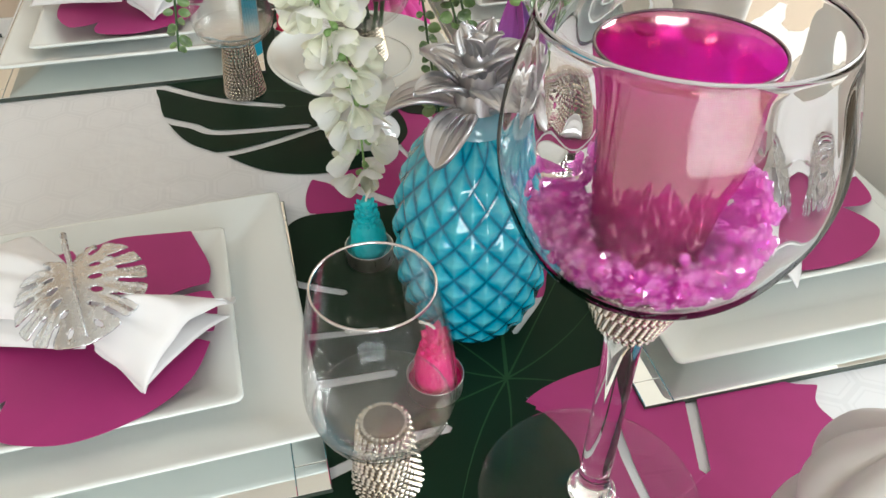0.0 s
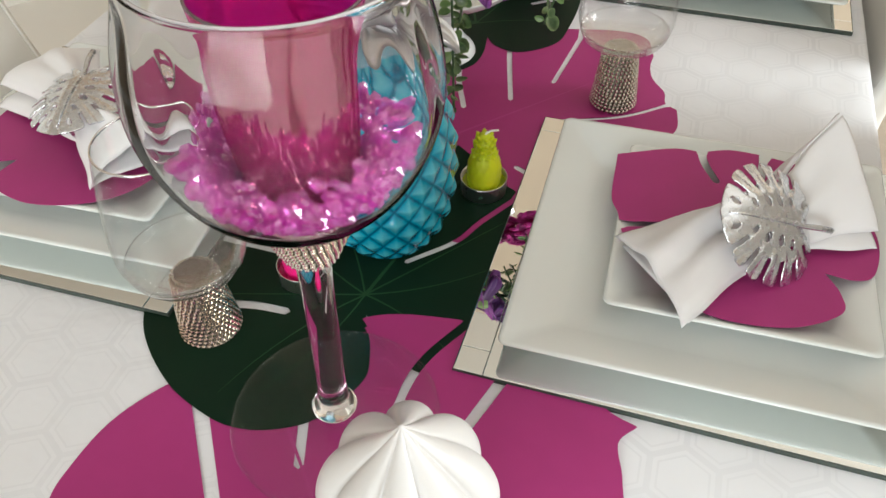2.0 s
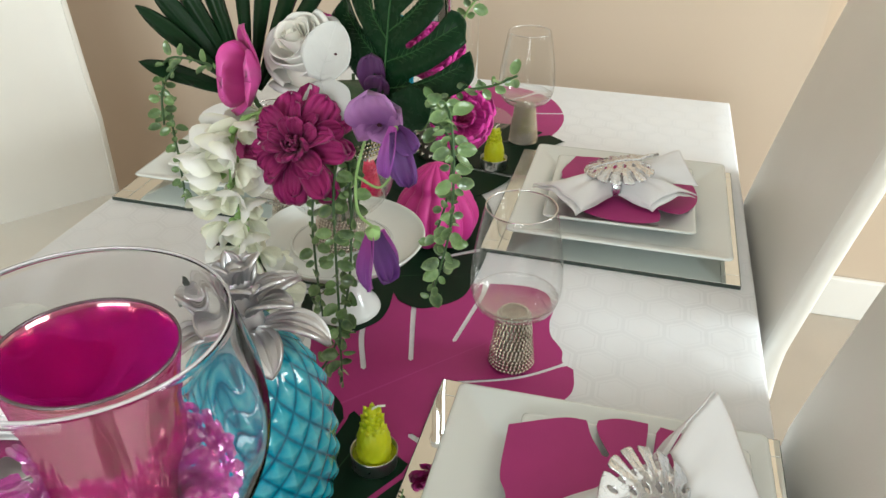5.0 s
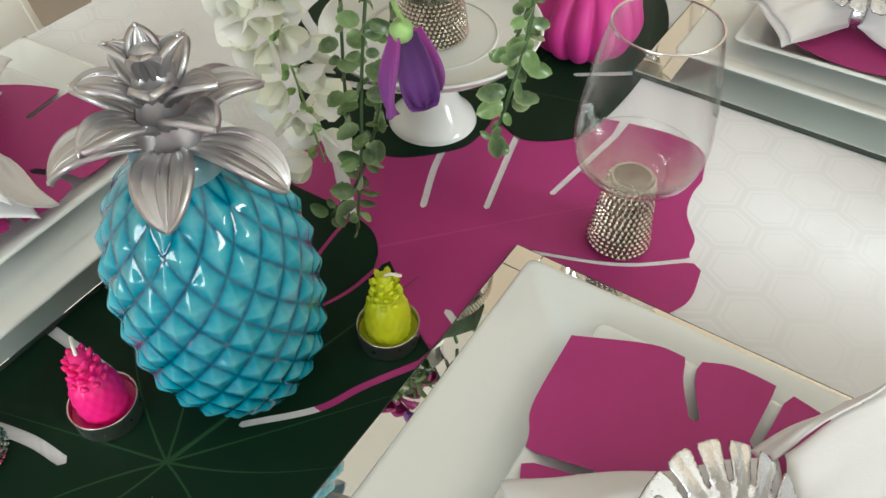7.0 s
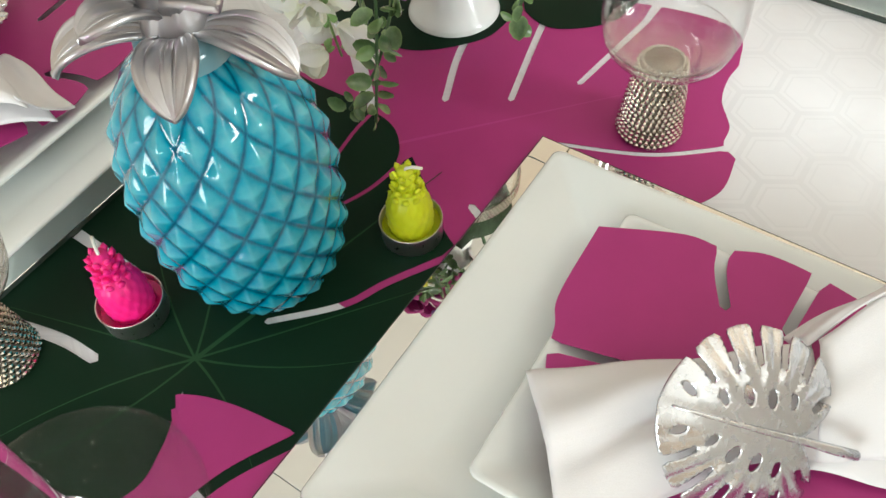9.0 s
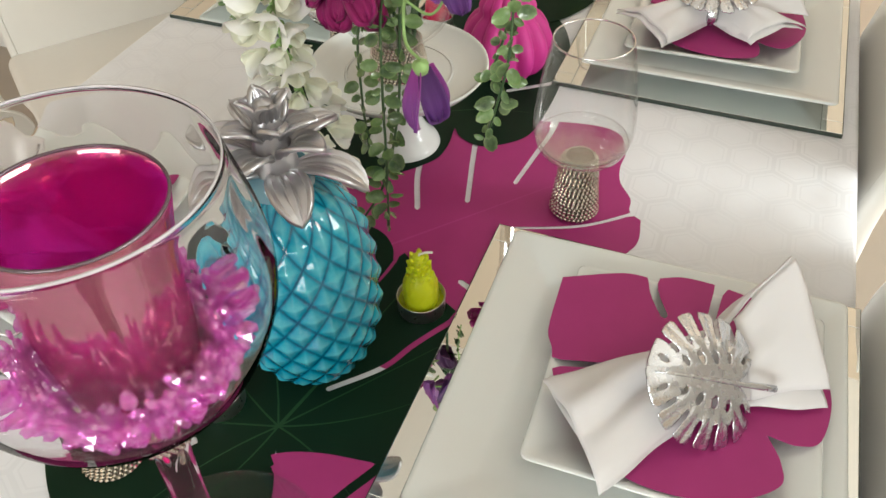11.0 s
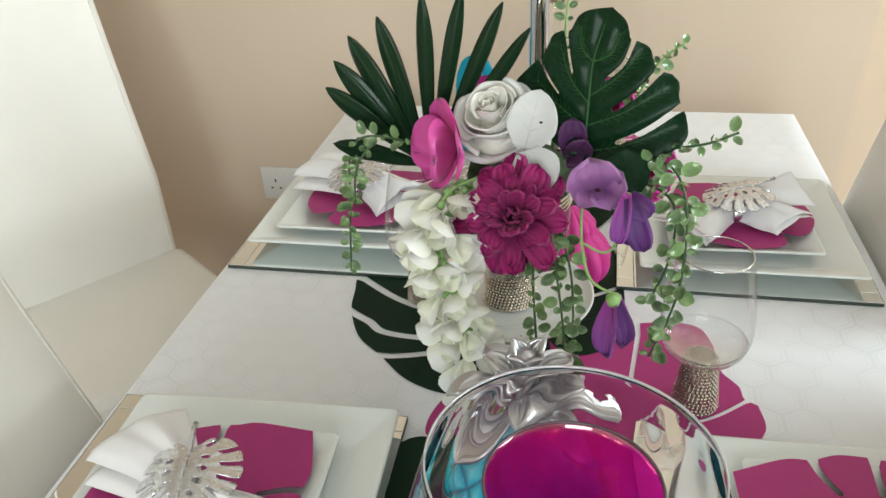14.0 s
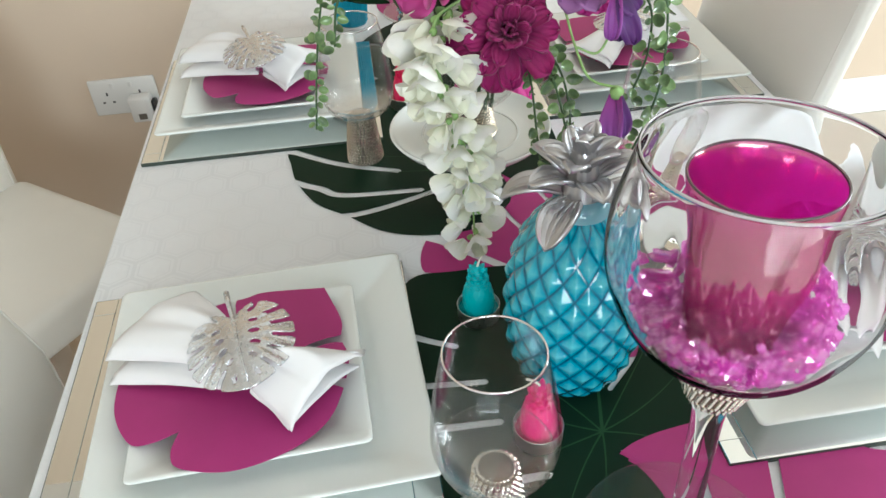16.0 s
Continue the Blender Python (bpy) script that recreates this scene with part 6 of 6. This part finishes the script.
# fan palm leaf of folded, pointed blades
palm_at = Vector((-0.090, 0.392, 0.996))
palm = part("palm_leaf", tube([(0.05, 0, -0.05), (0.02, 0, -0.03), (0, 0, 0.004)], 0.0024, 6), STEM, bouquet, "dark green fan palm leaf", m=INV @ Matrix.Translation(palm_at))
rnd = random.Random(12)
for k, (tip, w) in enumerate((((-0.161, 0.330, 1.051), 0.020), ((-0.171, 0.349, 1.090), 0.021), ((-0.165, 0.363, 1.111), 0.023), ((-0.155, 0.375, 1.128), 0.022), ((-0.133, 0.385, 1.141), 0.021),
                              ((-0.096, 0.39, 1.160), 0.020), ((-0.060, 0.392, 1.164), 0.019), ((-0.026, 0.392, 1.150), 0.019), ((-0.004, 0.385, 1.131), 0.017), ((-0.140, 0.352, 1.034), 0.015))):
    d = Vector(tip) + Vector((0.005, 0, -0.008)) - palm_at
    off = Vector((d.x * 0.10, 0.0005 * (k % 3), d.z * 0.06))
    L = (d - off).length
    me = blade("leaflet", L, w * 0.78, PALM, peak=0.68, root=0.22, cup=-0.06, fold=-0.55, ruffle=0.016, waves=2, ridge=0.06, point=0.72, nu=18, nv=8, seed=k, twist=rnd.uniform(-0.3, 0.3))
    part("leaflet", me, None, palm, m=along(off, d, (0.15 + rnd.uniform(-0.2, 0.2), -0.9, 0.35 + rnd.uniform(-0.2, 0.2))))

# glossy monstera leaf: lobes fanning from a curved midrib
mleaf = part("monstera_leaf", tube([(0.0, -0.05, -0.004), (-0.002, -0.02, -0.001), (-0.003, 0.0, 0.0)], 0.0018, 6), STEM, bouquet, "glossy dark green split monstera leaf",
             m=INV @ along((0.044, 0.366, 1.030), (0.047, 0.390, 1.145), (-0.38, -0.90, 0.20)))
MONSTERA_RIM = [(0.006, -0.010), (0.032, -0.0086), (0.058, -0.003), (0.077, 0.006), (0.087, 0.018), (0.0845, 0.035), (0.078, 0.049), (0.0766, 0.060), (0.071, 0.0665), (0.0595, 0.071), (0.052, 0.085), (0.0434, 0.090),
                (0.0367, 0.0922), (0.0314, 0.1054), (0.0195, 0.115), (0.002, 0.1125), (-0.009, 0.107), (-0.015, 0.0956), (-0.0225, 0.0951), (-0.0313, 0.0904), (-0.0387, 0.0753), (-0.059, 0.0575), (-0.0662, 0.048),
                (-0.058, 0.034), (-0.040, 0.016), (-0.016, 0.000)]
MONSTERA_SLITS = [((0.0395, 0.090), (0.0327, 0.0722), (0.020, 0.0589), 0.0032), ((0.061, 0.068), (0.0461, 0.0495), (0.0275, 0.035), 0.0050), ((0.082, 0.043), (0.0557, 0.0211), (0.0325, 0.0083), 0.0050),
                  ((-0.0186, 0.0964), (-0.0137, 0.0742), (-0.0096, 0.0601), 0.0030), ((-0.0422, 0.0718), (-0.0311, 0.0559), (-0.0204, 0.0442), 0.0026)]
MIDRIB = spline([(0.0058, -0.008, 0), (0.0068, 0.0346, 0), (0.0075, 0.072, 0), (0.0141, 0.1024, 0)], 8)
LEAF_VEINS = [spline([(*p, 0) for p in line], 6) for line in (((0.0082, 0.0452), (0.0293, 0.0618), (0.0466, 0.0832)), ((0.0081, 0.0209), (0.0367, 0.034), (0.0688, 0.056)), ((0.0065, -0.0017), (0.0438, 0.0089), (0.0765, 0.027)),
              ((0.0068, 0.0385), (-0.0118, 0.0578), (-0.0235, 0.0838)), ((0.0068, 0.0175), (-0.0221, 0.0354), (-0.046, 0.0544)), ((0.0075, 0.072), (0.0225, 0.0800), (0.0270, 0.0960)), ((0.0075, 0.072), (-0.0040, 0.0830), (-0.0060, 0.1000)))]


def monstera_height(x, y):
    """Bowed down towards the rim, dipping along each vein and swelling between them."""
    near = min((Vector((x, y, 0)) - p).length for line in LEAF_VEINS + [MIDRIB] for p in line)
    return -0.016 * (abs(x - 0.007) / 0.08) ** 2 - 0.006 * (max(0.0, y - 0.03) / 0.09) ** 2 + 0.0045 * (1 - math.exp(-(near / 0.009) ** 2))


part("blade", cast_leaf(split_leaf(MONSTERA_RIM, MONSTERA_SLITS, (0, 5, 8, 11, 14, 18)), 0.0028, monstera_height, 0.0004), MONSTERA, mleaf)
on_leaf = lambda p: Vector((p.x, p.y, monstera_height(p.x, p.y) + 0.0003))
part("midrib", tube([on_leaf(p) for p in MIDRIB], [0.0013 - 0.0010 * k / len(MIDRIB) for k in range(len(MIDRIB))], 6), VEIN, mleaf, "pale green midrib")
for line in LEAF_VEINS:
    vb = tube([on_leaf(p) for p in line], [0.0006 - 0.0004 * k / len(line) for k in range(len(line))], 5)
    for k in range(2, len(line) - 1):
        t = (line[k + 1] - line[k - 1]).normalized()
        for sgn in (-1, 1):
            side = Vector((-t.y, t.x, 0)) * sgn
            tube([on_leaf(line[k] + (t * 0.9 + side * 0.7) * q) for q in (0.0, 0.0025, 0.005, 0.0075)], [0.0003, 0.00024, 0.00018, 0.0001], 3, vb)
    tagged(part("vein", vb, VEIN, mleaf, "pale green feathered vein"), kind="stuff")
part("small_leaf", blade("leaf", 0.038, 0.032, MONSTERA, peak=0.45, root=0.5, cup=0.1, fold=0.3, point=0.6, seed=60), None, bouquet, "small dark green leaf",
     m=INV @ along((0.074, 0.336, 1.040), (0.098, 0.318, 1.012), (0.3, -0.9, 0.3)))

# white wisteria hanging down the front
wpath = spline([(-0.034, 0.355, 1.008), (-0.062, 0.318, 1.004), (-0.063, 0.293, 0.968), (-0.050, 0.282, 0.922), (-0.040, 0.286, 0.865), (-0.036, 0.297, 0.785)], 8)
wist = part("wisteria_spray", tube([INV @ p for p in wpath], [0.0016] * 30 + [0.0010] * (len(wpath) - 30), 6), PALE_STEM, bouquet, "drooping white wisteria spray")


def wisteria_blossom(seed, size):
    """Four pale petals round a small green calyx, in one mesh."""
    rnd = random.Random(seed)
    bm = bmesh.new()
    def add(L, w, rot, fold, cup):
        for s in range(1):
            nu, nv = 6, 5
            grid = []
            for i in range(nu + 1):
                row = []
                for j in range(nv + 1):
                    u, q = i / nu, -1 + 2 * j / nv
                    half = w / 2 * (0.25 + 0.75 * math.sin(math.pi * min(1, 0.1 + 0.66 * u))) * (1 - max(0, u - 0.7) ** 2 * 5)
                    p = Vector((q * half, L * (u - 0.08 * q * q * u), cup * L * u * u + fold * half * q * q + 0.04 * L * math.sin(3 * q + seed) * u))
                    row.append(bm.verts.new(rot @ p))
                grid.append(row)
            for i in range(nu):
                for j in range(nv):
                    bm.faces.new((grid[i][j], grid[i + 1][j], grid[i + 1][j + 1], grid[i][j + 1]))
    for a, tilt, L, w in ((0, 38, 0.021, 0.025), (125, 60, 0.018, 0.017), (235, 60, 0.018, 0.017), (180, 74, 0.014, 0.013)):
        rot = Matrix.Rotation(radians(a + rnd.uniform(-12, 12)), 3, "Z") @ Matrix.Rotation(radians(tilt + rnd.uniform(-10, 10)), 3, "X")
        add(L * size, w * size, rot, 0.65, 0.3)
    return finish("blossom", bm, WHITE_PETAL)


WB = [wisteria_blossom(i, 1.0) for i in range(5)]
CALYX = finish("calyx", lathe([(0.0, -0.004), (0.0018, -0.002), (0.0028, 0.001), (0.0022, 0.003), (0.0, 0.004)], 8), PALE_STEM)
rnd = random.Random(77)
for k in range(47):
    f = 0.06 + 0.94 * k / 46
    p = wpath[min(len(wpath) - 1, int(f * (len(wpath) - 1)))]
    size = 1.62 - 0.66 * f + rnd.uniform(-0.18, 0.18)
    a = k * 2.4 + rnd.uniform(-0.4, 0.4)
    d = Vector((math.cos(a), math.sin(a) * 0.9 - 0.35, -0.25 - 0.3 * f + rnd.uniform(-0.2, 0.2))).normalized()
    at = p + d * (0.011 * size)
    bl = part("blossom", WB[k % 5], None, wist, m=INV @ facing_m(at, d, rnd.uniform(0, 360)) @ Matrix.Scale(size, 4))
    part("calyx", CALYX, None, wist, m=INV @ facing_m(p + d * 0.006 * size, d) @ Matrix.Scale(size * 0.9, 4))

# trailing vines of round plastic leaves


def vine(path, step, size, label, seed, mat=STEM):
    rnd = random.Random(seed)
    pts = spline(path, 10)
    stem = part("vine", tube([INV @ p for p in pts], 0.0011, 5), mat, bouquet, label)
    bm = bmesh.new()
    rimval = bm.verts.layers.float.new("rim")
    run, nxt = 0.0, step * 0.5
    for a, b in zip(pts, pts[1:]):
        run += (b - a).length
        while run > nxt:
            f = nxt / 1.0
            nxt += step
            t = (b - a).normalized()
            side = Vector((rnd.uniform(-1, 1), rnd.uniform(-1, 1), rnd.uniform(-0.6, 0.6)))
            side = (side - t * side.dot(t)).normalized()
            for sgn in (1, -1):
                d = (side * sgn + t * rnd.uniform(0.0, 0.6)).normalized()
                s = size * rnd.uniform(0.5, 1.05)
                n = Vector((rnd.uniform(-0.5, 0.5), -1.0 + rnd.uniform(-0.3, 0.3), 0.5 + rnd.uniform(-0.5, 0.5)))
                n = (n - d * n.dot(d)).normalized()
                x = d.cross(n)
                root = INV @ (b + d * s * 0.25)
                cen = bm.verts.new(root + d * s * 0.5 - n * s * 0.13)
                hoops = []
                for rr, dip in ((0.26, 0.10), (0.42, 0.04), (0.5, -0.02)):
                    hoops.append([bm.verts.new(root + d * s * (0.5 - rr * math.cos(g) * (1.10 + 0.18 * max(0.0, -math.cos(g)) ** 6)) + x * rr * s * math.sin(g) * 0.86 - n * s * (dip - 0.10 * math.sin(g) ** 2))
                                  for g in [2 * math.pi * k / 10 for k in range(10)]])
                for h, val in zip(hoops, (0.0, 0.35, 1.0)):
                    for vert in h:
                        vert[rimval] = val
                for k in range(10):
                    j = (k + 1) % 10
                    bm.faces.new((cen, hoops[0][k], hoops[0][j]))
                    for h0, h1 in zip(hoops, hoops[1:]):
                        bm.faces.new((h0[k], h1[k], h1[j], h0[j]))
    tagged(part("foliage", bm, VINE, stem, "small round variegated leaves"), kind="stuff")
    return stem


TR = "trailing stem of small round variegated leaves"
vine([(0.020, 0.335, 0.985), (0.030, 0.290, 0.970), (0.040, 0.262, 0.925), (0.046, 0.246, 0.87), (0.052, 0.228, 0.822)], 0.0085, 0.0125, TR, 1)
vine([(0.012, 0.335, 0.985), (0.014, 0.285, 0.960), (0.018, 0.270, 0.91), (0.024, 0.262, 0.86)], 0.010, 0.012, TR, 2)
vine([(0.026, 0.335, 0.985), (0.044, 0.290, 0.955), (0.048, 0.268, 0.90), (0.040, 0.250, 0.845), (0.024, 0.236, 0.812)], 0.010, 0.013, TR, 3)
vine([(0.075, 0.36, 1.015), (0.112, 0.320, 1.040), (0.128, 0.292, 1.02), (0.130, 0.282, 0.96), (0.122, 0.280, 0.915), (0.112, 0.285, 0.878)], 0.0088, 0.0135, TR, 4)
vine([(0.085, 0.36, 1.010), (0.120, 0.315, 1.010), (0.122, 0.300, 0.97), (0.110, 0.300, 0.925)], 0.010, 0.0125, TR, 5)
vine([(0.080, 0.37, 1.020), (0.118, 0.352, 1.038), (0.145, 0.342, 1.048), (0.166, 0.337, 1.060)], 0.009, 0.0115, TR, 6)
vine([(-0.080, 0.375, 1.020), (-0.125, 0.345, 1.045), (-0.150, 0.350, 1.03), (-0.163, 0.368, 0.98), (-0.172, 0.382, 0.93), (-0.180, 0.392, 0.875)], 0.0105, 0.0115, TR, 7)
vine([(-0.125, 0.345, 1.045), (-0.142, 0.335, 1.02), (-0.148, 0.335, 0.985)], 0.009, 0.011, TR, 8)
vine([(0.085, 0.425, 1.04), (0.108, 0.425, 1.085), (0.128, 0.42, 1.105)], 0.009, 0.012, TR, 9, PALE_STEM)
vine([(0.035, 0.43, 1.05), (0.028, 0.435, 1.10), (0.030, 0.437, 1.150)], 0.012, 0.009, TR, 10, PALE_STEM)
part("bud_stem", tube([INV @ p for p in spline([(0.050, 0.315, 1.005), (0.052, 0.285, 0.985), (0.060, 0.265, 0.965), (0.079, 0.249, 0.962)], 8)], 0.0012, 6), PALE_STEM, bouquet, "curved pale green flower stalk")
part("bud_stem", tube([INV @ p for p in spline([(0.052, 0.285, 0.985), (0.072, 0.285, 0.978), (0.086, 0.290, 1.0)], 8)], 0.0011, 6), PALE_STEM, bouquet, "curved pale green flower stalk")
# stems gathered in the vase
for k in range(9):
    a = k * 0.7
    part("stem", tube([(0.012 * math.cos(a), 0.012 * math.sin(a), 0.0), (0.020 * math.cos(a + 0.5), 0.020 * math.sin(a + 0.5), 0.06), (0.045 * math.cos(a + 0.8), 0.035 * math.sin(a + 0.8), 0.135)], 0.0018, 6), STEM, bouquet)
FOAM = material("moss_filling", (0.03, 0.05, 0.02), 0.9, var=0.5, scale=90, bump=0.5, bscale=200, dist=0.002)
part("moss", lathe([(0.0, 0.075), (0.036, 0.08), (0.046, 0.10), (0.044, 0.125), (0.0, 0.14)], 24, lambda a, r, z: 1 + 0.12 * math.sin(5 * a + 60 * z) + 0.08 * math.sin(11 * a)), FOAM, bouquet, "dark green moss between the stems")
